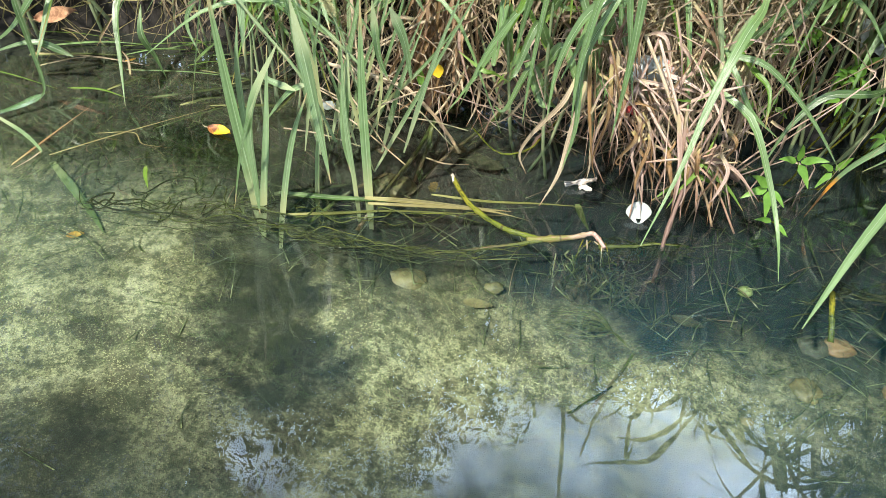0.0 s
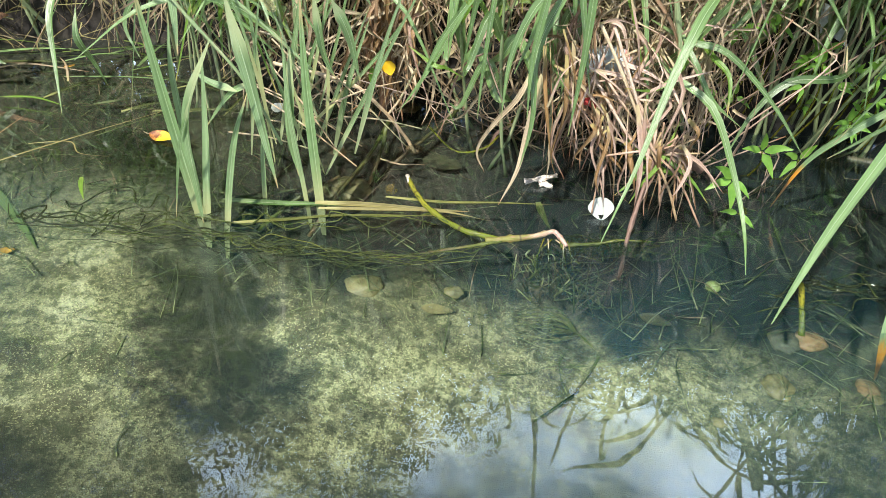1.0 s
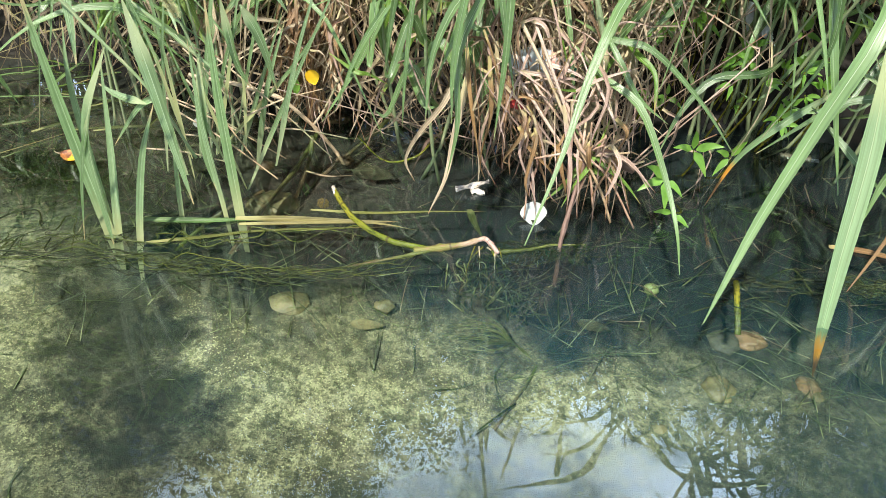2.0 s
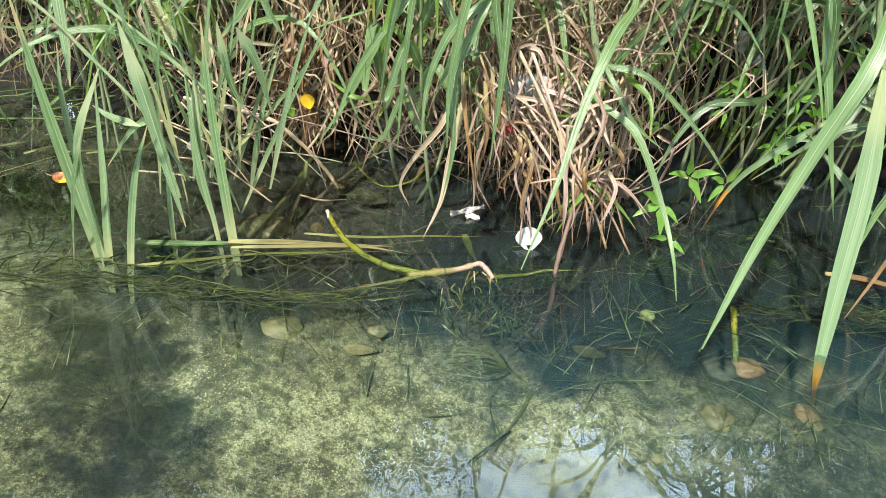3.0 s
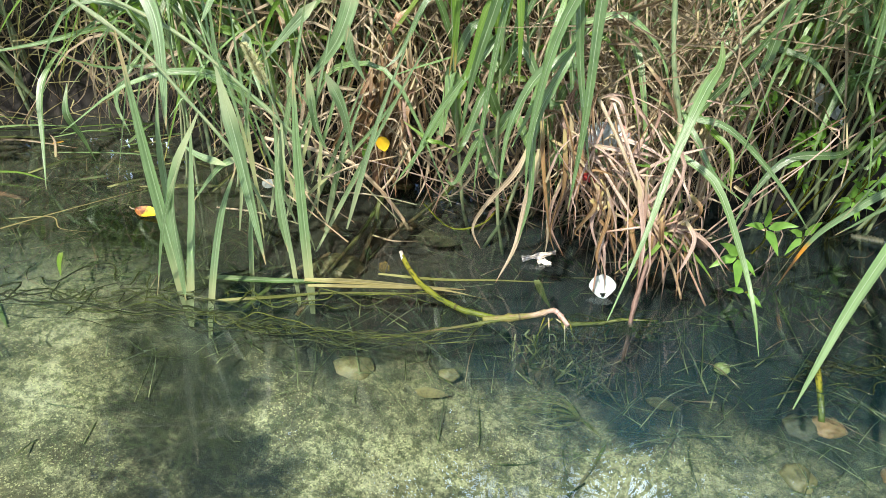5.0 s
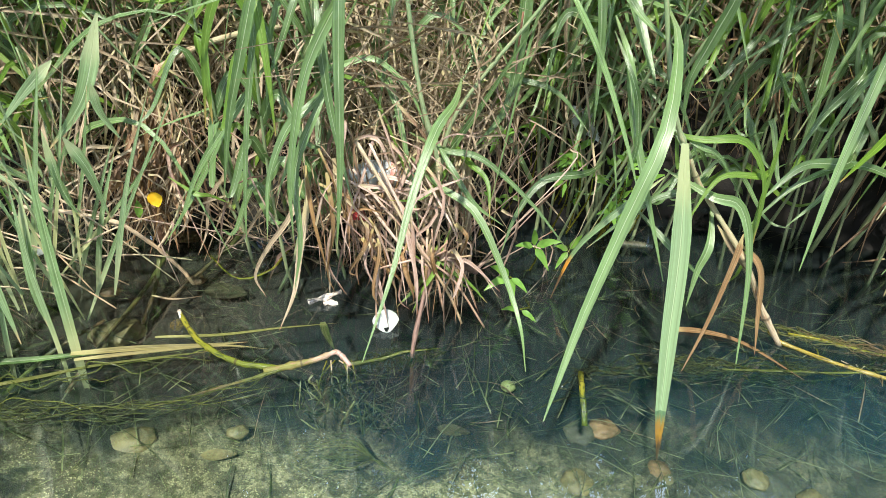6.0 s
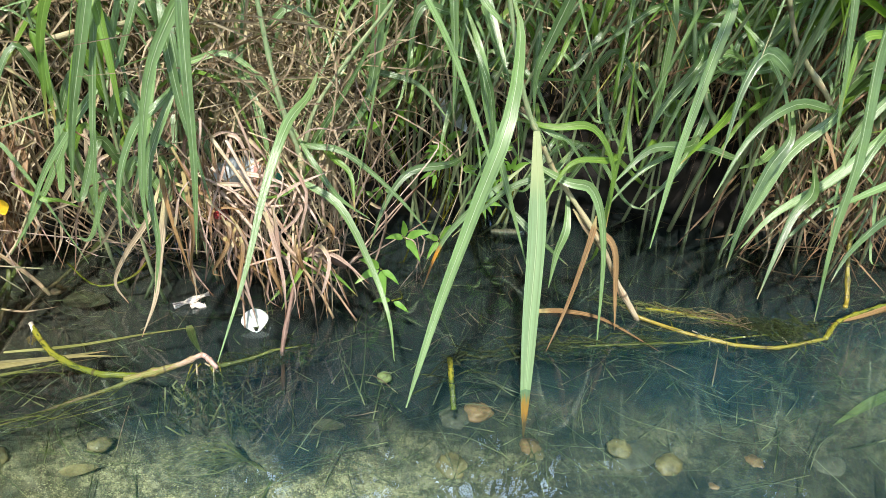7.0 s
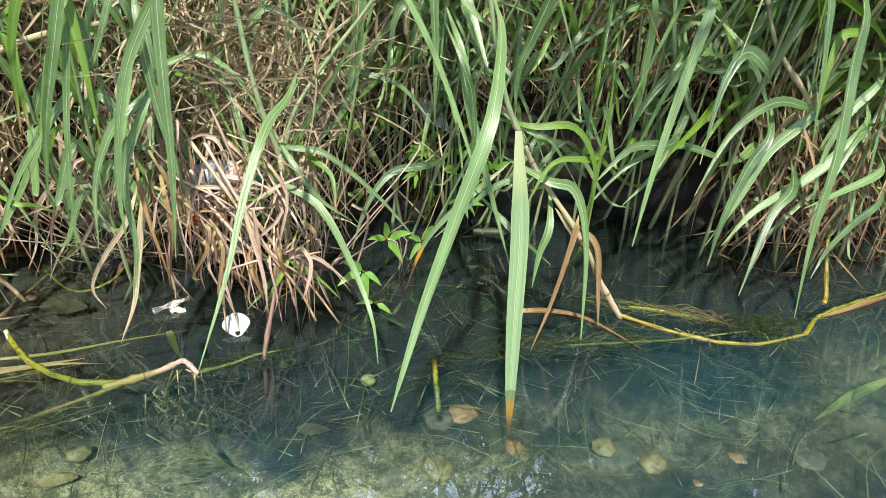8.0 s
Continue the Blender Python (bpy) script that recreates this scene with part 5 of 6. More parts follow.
pebble((0.108, 1.135, -0.150), (0.036, 0.028, 0.014), yellow_stone, "flat yellowish stone on the pond bed", 1, 0.2)
pebble((0.256, 1.150, -0.155), (0.018, 0.015, 0.011), yellow_stone, "small flat yellowish stone on the pond bed", 17, 0.3)
pebble((0.757, 1.068, -0.218), (0.024, 0.025, 0.013), yellow_stone, "yellow silt-coated stone on the pond bed", 2)
pebble((0.822, 1.170, -0.214), (0.028, 0.025, 0.014), orange_stone, "orange-brown stone on the pond bed", 3)
pebble((0.783, 1.165, -0.214), (0.030, 0.028, 0.013), grey_stone, "grey-green stone touching an orange one", 4)
pebble((0.886, 1.080, -0.222), (0.020, 0.026, 0.015), orange_stone, "orange stone on the dark silt", 5)
pebble((0.890, 1.060, -0.222), (0.018, 0.018, 0.012), yellow_stone, "small yellow stone beside an orange one", 6)
pebble((0.018, 1.372, -0.112), (0.050, 0.046, 0.020), yellow_stone, "flat angular tan stone in shallow water", 7, 0.5)
pebble((-0.031, 1.489, -0.098), (0.024, 0.020, 0.014), orange_stone, "orange-brown stone near the bank", 8)
pebble((0.117, 1.532, -0.098), (0.020, 0.017, 0.012), orange_stone, "small orange stone near the bank", 9)
pebble((0.081, 1.640, -0.020), (0.030, 0.025, 0.018), orange_stone, "reddish stone at the foot of the bank", 10)
pebble((0.595, 1.118, -0.216), (0.013, 0.012, 0.009), orange_stone, "small orange stone on the bed", 11)
pebble((1.041, 1.041, -0.229), (0.046, 0.040, 0.012), grey_stone, "broad silted stone on the pond bed", 12)
pebble((1.020, 1.050, -0.214), (0.022, 0.020, 0.012), yellow_stone, "yellow stone lying on a broad grey one", 13)
pebble((1.326, 0.973, -0.232), (0.055, 0.046, 0.012), grey_stone, "wide flat silted stone on the bed", 14)
pebble((1.128, 0.955, -0.225), (0.014, 0.013, 0.010), orange_stone, "small orange stone on the bed", 15)
pebble((0.140, 1.085, -0.165), (0.016, 0.013, 0.008), grey_stone, "small grey-green stone on algae", 16)

pebble((1.085, 1.010, -0.222), (0.026, 0.022, 0.012), yellow_stone, "yellowish silt-coated stone on the deep bed", 18, 0.6)
pebble((0.955, 0.985, -0.226), (0.020, 0.018, 0.010), grey_stone, "grey silted stone on the deep bed", 19)
pebble((1.215, 0.985, -0.224), (0.022, 0.019, 0.012), orange_stone, "dull orange stone on the deep bed", 20, 1.1)
pebble((1.420, 1.030, -0.226), (0.034, 0.026, 0.012), yellow_stone, "pale silted stone on the deep bed", 21, 0.4)
pebble((0.660, 0.990, -0.222), (0.014, 0.012, 0.009), yellow_stone, "small yellow stone on the algae bed", 22)


def crumpled(at, across, down, seed, depth, n=11):
    """A crumpled torn sheet: a grid pushed into sharp folds, with a ragged outline."""
    made = Build()
    ac, dn = Vector(across), Vector(down)
    out = ac.cross(dn).normalized()
    for j in range(n + 1):
        for i in range(n + 1):
            u, v = i / n - 0.5, j / n - 0.5
            edge = 1 + 0.22 * noise.noise(Vector((u * 6 + seed, v * 6, seed)))
            fold = abs(noise.noise(Vector((u * 4.2, v * 4.2 + seed, 1.7)))) + 0.5 * abs(noise.noise(Vector((u * 9, v * 9, seed * 1.3))))
            made.v.append(Vector(at) + ac * u * edge + dn * v * edge + out * fold * depth)
    for j in range(n):
        for i in range(n):
            a = j * (n + 1) + i
            made.face((a, a + 1, a + n + 2, a + n + 1), ((0, 0), (1, 0), (1, 1), (0, 1)))
    return made


litter = thing("paper_scrap", (0.892, 1.71, 0.17), "crumpled white plastic scrap caught in the grass", "litter")
part("sheet", crumpled((0.885, 1.69, 0.215), (0.050, 0.01, -0.016), (0.012, -0.015, -0.054), 3.0, 0.009), litter_mat, litter)
part("sheet", crumpled((0.905, 1.685, 0.195), (0.030, 0.0, -0.020), (0.010, -0.01, -0.030), 8.0, 0.008), litter_mat, litter)
crushed = thing("plastic_bottle", (0.470, 1.46, 0.17), "crushed clear plastic bottle with green cap in dead straw", "bottle")
shell = Build().tube(((0.425, 1.455, 0.186), (0.440, 1.455, 0.192), (0.470, 1.452, 0.199), (0.500, 1.450, 0.196)), 0.020, 0.022, 24, 14, 5, 0.12)
shell_wall = part("body", shell, plain_material("cloudy_plastic", (0.38, 0.42, 0.43), (0.60, 0.65, 0.66), 40.0, 0.25, 0.3, (0.6, 0.66, 0.68)), crushed, "cloudy crumpled plastic body")
part("label_band", Build().tube(((0.488, 1.4505, 0.1975), (0.503, 1.4500, 0.1958)), 0.0225, 0.0215, 4, 14), plain_material("faded_label", (0.42, 0.16, 0.12), (0.56, 0.40, 0.34), 60.0, 0.5), shell_wall, "faded red label band")
part("neck", Build().tube(((0.502, 1.450, 0.1955), (0.512, 1.450, 0.192), (0.520, 1.450, 0.190)), 0.018, 0.010, 6, 12), clear_plastic(), shell_wall)
part("cap", Build().tube(((0.519, 1.450, 0.1902), (0.532, 1.450, 0.186)), 0.0115, 0.0110, 4, 14), teal_plastic, crushed, "dark green screw cap")
whole("red_plastic_bit", crumpled((0.437, 1.345, 0.169), (0.024, 0.004, -0.008), (0.006, -0.004, -0.020), 5.0, 0.007), red_plastic, "red crumpled plastic bit caught in dead straw", "litter", origin=(0.437, 1.345, 0.169))
frosted = plain_material("frosted", (0.03, 0.035, 0.022), (0.085, 0.085, 0.05), 60.0, 0.55)
bottle = thing("plastic_bottle", (0.98, 1.568, 0.0), "clear ribbed plastic bottle half sunken by the bank", "bottle")
wall = Build().tube([(0.950 + 0.009 * i, 1.572 - 0.002 * i, -0.008) for i in range(7)], 0.011, 0.011, 54, 14, 9, 0.22)
body = part("body", wall, frosted, bottle)
part("neck", Build().tube(((1.003, 1.560, -0.008), (1.009, 1.559, -0.008), (1.018, 1.557, -0.008)), 0.009, 0.006, 6, 12), clear_plastic(), body)

# ---- small broad-leaved plants ----
def sprout(at, foot, leaves, size, tone=sprout_leaf, label="small bright green seedling with pointed leaves above the water"):
    plant = thing("seedling", foot, label, "seedling", "seedlings at the bank")
    a, b = Vector(foot), Vector(at)
    stem = part("stem", Build().tube((a, a.lerp(b, 0.6) + Vector((0.01, -0.01, 0.01)), b), 0.0022, 0.0014, 9, 6, 2), runner, plant)
    for ang, tilt in leaves:
        d = Vector((math.cos(ang), -0.35, math.sin(ang) * 0.9 + tilt)).normalized()
        ln = size * random.uniform(0.85, 1.15)
        s = b + d * 0.004
        part("leaf", Build().ribbon((s, s + d * ln * 0.5 + Vector((0, 0, 0.10 * ln)), s + d * ln), ln * 0.36, 10, base=0.15, fold=0.2, turn=random.uniform(-0.4, 0.4), taper=1.6), tone, stem)
    return plant


sprout((0.738, 1.40, 0.080), (0.742, 1.50, -0.05), ((3.0, 0.1), (1.75, 0.2), (0.35, 0.05), (-1.0, -0.1)), 0.040)
sprout((0.803, 1.41, 0.066), (0.800, 1.50, -0.05), ((1.1, 0.2), (2.4, -0.2), (-2.3, -0.1)), 0.036)
sprout((0.685, 1.33, 0.060), (0.70, 1.42, -0.03), ((2.5, 0.1), (3.5, 0.0), (-1.45, -0.3), (-0.6, -0.2)), 0.042)
sprout((0.700, 1.30, 0.015), (0.73, 1.40, -0.05), ((-0.7, 0.0), (3.0, 0.1)), 0.036)
for k in range(24):
    x, y = random.uniform(0.66 if k < 9 else 0.82, 0.98), random.uniform(1.50, 1.68 if k < 15 else 1.58)
    z = random.uniform(0.06, 0.24 if k < 15 else 0.19)
    sprout((x, y, z), (x + random.uniform(-0.02, 0.02), y + 0.08, -0.01), [(random.uniform(0, 6.28), random.uniform(-0.2, 0.3)) for _ in range(random.randint(3, 6))], random.uniform(0.022, 0.034),
           label="low green broad-leaved weed under the reeds")

# ---- weed and debris in the water ----
def strands(name, label, count, line, spread, depth, radius, material, wiggle=0.02, short=0.35):
    """Many thin water-weed threads along a line: uncountable, one object."""
    made = Build()
    path = smooth_line(line, 40)
    for _ in range(count):
        a = random.uniform(0, 1 - short)
        b = min(1.0, a + random.uniform(short * 0.6, short * 1.8))
        off = Vector((random.gauss(0, spread), random.gauss(0, spread), 0))
        pts = []
        for i in range(10):
            q = path[int((a + (b - a) * i / 9) * 40)] + off + Vector((random.gauss(0, wiggle), random.gauss(0, wiggle), 0))
            q.z = random.uniform(*depth)
            pts.append(q)
        r = random.uniform(0.5, 1.2) * radius
        made.tube(pts, r, r * 0.5, 27, 4)
    return whole(name, made, material, label, "water weed", kind="stuff")


def weed_line(label, count, line, spread, radius, material, meander=0.012, length=(0.25, 0.8)):
    """Crinkled weed stems drifting in a loose line at the surface: uncountable, one object."""
    made = Build()
    path = smooth_line(line, 60)
    for _ in range(count):
        ln = random.uniform(*length)
        a = random.uniform(0, 1 - ln)
        off = Vector((random.gauss(0, spread), random.gauss(0, spread), 0))
        seed, pts, m = random.uniform(0, 50), [], 14
        for i in range(m):
            t = a + ln * i / (m - 1)
            q = path[int(t * 60)].lerp(path[min(60, int(t * 60) + 1)], t * 60 % 1) + off
            q = q + Vector((noise.noise(Vector((t * 9, seed, 0))), noise.noise(Vector((t * 14, seed, 7))), 0)) * meander * 2.4
            q = q + Vector((random.gauss(0, 0.005), random.gauss(0, 0.006), 0))
            q.z = 0.001 + 0.007 * noise.noise(Vector((t * 12, seed, 3)))
            pts.append(q)
        r = radius * random.choice((0.4, 0.5, 0.7, 1.0, 1.3))
        made.tube(pts, r, r * 0.6, 39, 5)
        for _ in range(random.randint(1, 4)):
            p = random.choice(pts)
            d = Vector((random.gauss(0, 0.014), random.gauss(0, 0.014), random.uniform(-0.010, 0.004)))
            made.tube((p, p + d * 0.5 + Vector((random.gauss(0, 0.003), 0, 0.002)), p + d), r * 0.6, r * 0.3, 5, 4)
    return whole("water_weed", made, material, label, "water weed", kind="stuff")


LINE = ((-0.46, 1.075, 0), (-0.141, 1.096, 0), (0.008, 1.090, 0), (0.155, 1.094, 0), (0.32, 1.155, 0))
weed_line("dark green tangled water weed stems floating in a long line", 13, LINE, 0.012, 0.0012, thread_weed)
weed_line("olive-green crinkled water weed stems in a floating line", 8, LINE, 0.010, 0.0013, olive_weed)
weed_line("olive water weed stems under floating straps", 4, ((-0.36, 1.10, 0), (-0.15, 1.13, 0), (0.0, 1.155, 0), (0.15, 1.19, 0), (0.28, 1.21, 0)), 0.010, 0.0012, olive_weed, 0.014)
weed_line("dark weed stems spreading from the floating line", 9, ((-0.48, 1.10, 0), (-0.25, 1.13, 0), (-0.08, 1.11, 0), (0.12, 1.13, 0)), 0.030, 0.0012, thread_weed, 0.03, (0.15, 0.4))
strands("water_weed", "green water weed threads by a floating root", 34, ((0.40, 1.165, 0), (0.47, 1.20, 0), (0.57, 1.215, 0)), 0.012, (-0.02, 0.001), 0.0014, thread_weed, 0.010)
strands("water_weed", "yellowish water weed along a rhizome", 16, ((1.08, 1.28, 0), (1.227, 1.20, 0), (1.348, 1.140, 0), (1.56, 1.155, 0)), 0.014, (-0.03, 0.001), 0.0011, thread_weed, 0.012)
weed_line("brown matted stems fanning behind a rhizome", 22, ((1.06, 1.275, 0), (1.13, 1.235, 0), (1.217, 1.192, 0), (1.29, 1.158, 0)), 0.010, 0.0009, drowned_stem, 0.004, (0.3, 0.8))
weed_line("dark tangled weed behind a rhizome", 12, ((1.20, 1.20, 0), (1.287, 1.154, 0), (1.33, 1.13, 0), (1.45, 1.13, 0)), 0.011, 0.0010, thread_weed, 0.014, (0.2, 0.6))
weed_line("dark clotted weed and rotten rootlets beside a rhizome", 16, ((1.25, 1.165, 0), (1.31, 1.14, 0), (1.36, 1.125, 0)), 0.012, 0.0008, thread_weed, 0.03, (0.3, 0.9))
weed_line("dark crinkled water weed between reeds", 16, ((0.70, 1.12, 0), (0.86, 1.15, 0), (1.09, 1.14, 0), (1.30, 1.14, 0)), 0.016, 0.0012, thread_weed, 0.02, (0.2, 0.6))
strands("water_weed", "dark water weed line between reeds", 26, ((0.75, 1.16, 0), (0.957, 1.138, 0), (1.093, 1.14, 0), (1.30, 1.14, 0)), 0.012, (-0.02, 0.001), 0.0013, thread_weed, 0.010)
strands("water_weed", "dark rootlets tangled in shallow water", 70, ((-0.46, 1.40, 0), (-0.36, 1.34, 0), (-0.24, 1.28, 0)), 0.03, (-0.03, 0.0), 0.0011, thread_weed, 0.022)
strands("water_weed", "thin weed threads trailing from a floating root", 18, ((0.36, 1.17, 0), (0.42, 1.12, 0), (0.50, 1.08, 0)), 0.02, (-0.10, -0.004), 0.0014, wet_weed, 0.012)


def bed_straws(name, label, count, x_range, y_range, lift, length, width, material, kind_word="debris"):
    made = Build()
    for _ in range(count):
        x, y = random.uniform(*x_range), random.uniform(*y_range)
        g = ground_height(x, y)
        if g > -0.02:
            continue
        a, ln = random.uniform(0, math.pi), random.uniform(*length)
        d = Vector((math.cos(a), math.sin(a), 0)) * ln * 0.5
        z = min(-0.012, g + lift[0] + (lift[1] - lift[0]) * random.random() ** 2)
        c = Vector((x, y, z))
        e0, e1 = c - d, c + d
        for e in (e0, e1):
            e.z = min(-0.004, max(ground_height(e.x, e.y) + 0.003, z + random.gauss(0, 0.02)))
        made.ribbon((e0, c + Vector((random.gauss(0, 0.010), random.gauss(0, 0.010), 0)), e1), random.uniform(*width), 6, face=Vector((random.gauss(0, 0.4), random.gauss(0, 0.4), 1)), base=0.7, fold=0.2, wave=0.4)
    return whole(name, made, material, label, kind_word, kind="stuff")


bed_straws("sunken_debris", "dark sunken straws and rotting leaves on the silt", 950, (-0.75, 1.9), (1.02, 1.66), (0.003, 0.14), (0.04, 0.20), (0.0008, 0.0028), wet_weed)
bed_straws("sunken_debris", "dark rotting twigs and roots tangled on the shallow bed", 620, (-1.1, -0.12), (1.22, 1.74), (0.003, 0.05), (0.04, 0.22), (0.001, 0.003), wet_weed)
bed_straws("sunken_debris", "brownish sunken straws near the bank", 170, (-0.75, 1.9), (1.15, 1.68), (0.003, 0.09), (0.03, 0.16), (0.0008, 0.0026), brown_leaf)
bed_straws("sunken_debris", "pale thin straws hanging in the deeper water", 170, (0.70, 1.9), (0.72, 1.35), (0.003, 0.19), (0.05, 0.24), (0.0007, 0.0022), drowned_straw)
bed_straws("sunken_debris", "pale thin straws and rootlets under the floating stems", 130, (0.10, 1.85), (1.00, 1.50), (0.003, 0.19), (0.03, 0.16), (0.0007, 0.0022), drowned_straw)
bed_straws("sunken_debris", "fine straws on the algae bed", 45, (-0.7, 1.6), (0.55, 1.1), (0.002, 0.02), (0.03, 0.12), (0.0015, 0.004), wet_weed)

tuft_weed = thing("water_weed_tuft", (0.49, 1.09, -0.21), "pale green water weed tuft streaming over the bed", "water weed")
for k in range(30):
    e = Vector((0.33 + random.uniform(-0.02, 0.10), 1.09 + random.gauss(0, 0.022), -0.16 + random.gauss(0, 0.012)))
    leaf(tuft_weed, olive_blade if k % 3 else wet_weed, random.uniform(0.0015, 0.004), (0.49, 1.09, -0.213), (0.46, 1.098, -0.18), (0.42, 1.10 + random.gauss(0, 0.014), -0.155 + random.gauss(0, 0.008)), e, name="frond")
sunken_twig = thing("sunken_twig", (0.47, 1.02, -0.2), "dark sunken twig lying on the algae bed", "twig")
part("stem", Build().tube(((0.500, 1.10, -0.214), (0.482, 1.05, -0.212), (0.455, 1.00, -0.216), (0.435, 0.96, -0.218)), 0.0028, 0.0018, 14, 6, 4), drowned_stem, sunken_twig)
part("branch", Build().tube(((0.462, 1.00, -0.205), (0.44, 0.97, -0.19), (0.40, 0.93, -0.195)), 0.0020, 0.0012, 8, 5), thread_weed, sunken_twig)
for pts in (((0.06, 1.58, -0.02), (0.05, 1.44, -0.04), (0.02, 1.26, -0.06), (0.0, 1.20, -0.10)), ((0.20, 1.60, 0.02), (0.15, 1.52, -0.02), (0.10, 1.42, -0.05)), ((-0.09, 1.20, -0.1), (-0.03, 1.26, -0.03), (0.02, 1.33, -0.02))):
    whole("drowned_reed", Build().tube(pts, 0.005, 0.004, 14, 6, 4), drowned_stem, "algae-covered green-brown stem lying under water", "reed stem", "sunken stems", origin=pts[0])

flakes = Build()
for _ in range(12000):
    x, y = random.uniform(-0.75, 0.95), random.uniform(0.45, 1.22)
    if abs(x + 0.065) < 0.14 or y > 1.04 + 0.18 * max(0.0, min(1.0, -x * 4)) or noise.noise(Vector((x * 4, y * 4, 2))) < -0.05 or random.random() < max(0.0, x - 0.45) * 1.6:
        continue
    c = Vector((x, y, ground_height(x, y) + random.uniform(0.0005, 0.003)))
    r, a = 0.00028 + 0.0006 * random.random() ** 5, random.uniform(0, 6.28)
    tilt = Vector((random.gauss(0, 0.4), random.gauss(0, 0.4), 1)).normalized()
    p = tilt.cross(Vector((math.cos(a), math.sin(a), 0))).normalized() * r
    q = tilt.cross(p)
    j = len(flakes.v)
    flakes.v.extend((c - p - q, c + p - q, c + p * 0.7 + q, c - p * 0.6 + q))
    flakes.face((j, j + 1, j + 2, j + 3), ((0, 0), (1, 0), (1, 1), (0, 1)))
whole("algae_flakes", flakes, flake, "fine yellow-green algae flakes strewn on the bed", "algae", kind="stuff")

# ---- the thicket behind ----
def in_cleared_slot(x, y):
    """A slanted slot along the line of sight, cleared of lit culms and straw so the bank behind reads dark."""
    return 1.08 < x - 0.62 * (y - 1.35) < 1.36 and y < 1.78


def by_stalk(p):
    """Beside the dead rusty stalk, where few green leaves grow."""
    return p.y < 1.62 and -0.01 < p.x + 0.36 * (p.y - 1.6) < 0.17 and p.z < 0.42


def in_weed_gap(p):
    """The open pocket under the reeds where low weeds grow and litter has lodged."""
    return p.y < 1.68 and 0.74 < p.x - 0.28 * (p.y - 1.5) < 0.99 and p.z < 0.20 + 0.32 * (1.69 - p.y) + 0.05


def thicket(seed, count, x_range, depth, height, lean, width=(0.012, 0.028), dry_share=0.55, lowest=0.03, first=0.08):
    """Grass shoots on the bank: culms, leaves and dry lower leaves."""
    random.seed(seed)
    culms, leaves, fresh, dry = Build(), Build(), Build(), Build()
    for _ in range(count):
        x = random.uniform(*x_range)
        d = depth[0] + (depth[1] - depth[0]) * random.random() ** 1.2
        y = bank_line(x) + d
        if first < 0.5 and (0.96 < x < 1.37 and d < 0.42 or in_cleared_slot(x, y)):
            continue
        if x < 0.75 and random.random() < (0.42 if x > 0.08 else 0.28) or abs(x - 0.06) < 0.11 and d < 0.12:
            continue
        root = Vector((x, y, ground_height(x, y) - 0.02))
        h = random.uniform(*height)
        lx, ly = random.gauss(0, 0.16), -lean * random.uniform(0.3, 1.3) * max(0.15, 1 - d)
        top = root + Vector((lx * h, ly * h, h))
        mid = root.lerp(top, 0.5) + Vector((random.gauss(0, 0.03), 0.06 * h, 0.04))
        path = smooth_line((root, mid, top), 20)
        culms.tube((root, mid, top), random.uniform(0.002, 0.004), 0.0016, 10, 5, 5)
        for k in range(random.randint(7, 10)):
            t = random.uniform(first, 1.0)
            p = path[int(t * 20)]
            a = random.gauss(-math.pi / 2, 1.25)
            ln = random.uniform(0.28, 0.58)
            o = Vector((math.cos(a), math.sin(a) * 0.8, 0))
            rise, drop = random.uniform(0.25, 0.55), random.uniform(0.05, 0.75)
            pts = (p, p + o * ln * 0.25 + Vector((0, 0, ln * rise * 0.75)), p + o * ln * 0.55 + Vector((0, 0, ln * rise * 0.7)), p + o * ln * 0.85 + Vector((0, 0, ln * (rise - drop))))
            if min(q.z for q in pts) < lowest or pts[3].y < (1.0 if first > 0.5 else 1.29 if x < 1.05 else 1.16) or 1.0 < pts[3].x < 1.5 and pts[3].z < 0.22 and random.random() < 0.8 or abs(pts[3].x - 0.07) < 0.11 and 0.05 < pts[3].z < 0.42 and random.random() < 0.75:
                continue
            if any(by_stalk(q) for q in pts[1:]) and random.random() < 0.9 or any(in_weed_gap(q) for q in pts[1:]) and random.random() < 0.85:
                continue
            mesh = dry if t < 0.2 and random.random() < dry_share else (fresh if random.random() < 0.26 else leaves)
            mesh.ribbon(pts, random.uniform(*width), 10, face=Vector((random.gauss(0, 0.35), -0.45, 0.85)), base=0.5, fold=0.22, turn=random.gauss(0, 0.5), wave=0.3)
    whole("grass_culms", culms, culm_green, "thin green culms of the grass thicket", "grass", kind="stuff")
    whole("grass_thicket", leaves, green_leaf, "dense thicket of long green grass leaves on the bank", "grass", kind="stuff")
    whole("grass_thicket", fresh, fresh_leaf, "bright yellow-green young grass leaves in the thicket", "grass", kind="stuff")
    if dry.v:
        whole("dry_grass", dry, straw, "dry lower leaves of the grass thicket", "dead grass", kind="stuff")


thicket(21, 300, (-0.25, 2.9), (-0.10, 0.75), (0.42, 0.84), 0.24)
thicket(22, 190, (-1.9, -0.1), (-0.05, 0.7), (0.48, 0.98), 0.32, (0.007, 0.019))
thicket(25, 18, (-0.45, -0.03), (-0.26, -0.02), (0.40, 0.66), 0.15, (0.008, 0.016), 0.0)
thicket(26, 8, (0.16, 0.34), (-0.22, -0.02), (0.40, 0.66), 0.15, (0.008, 0.017), 0.0)
thicket(27, 420, (0.4, 2.6), (0.45, 1.3), (0.70, 1.18), 0.1)
thicket(29, 300, (-2.3, -0.2), (0.30, 1.1), (0.65, 1.30), 0.1)
thicket(28, 140, (-1.0, 0.6), (0.25, 0.8), (0.75, 1.10), 0.08)
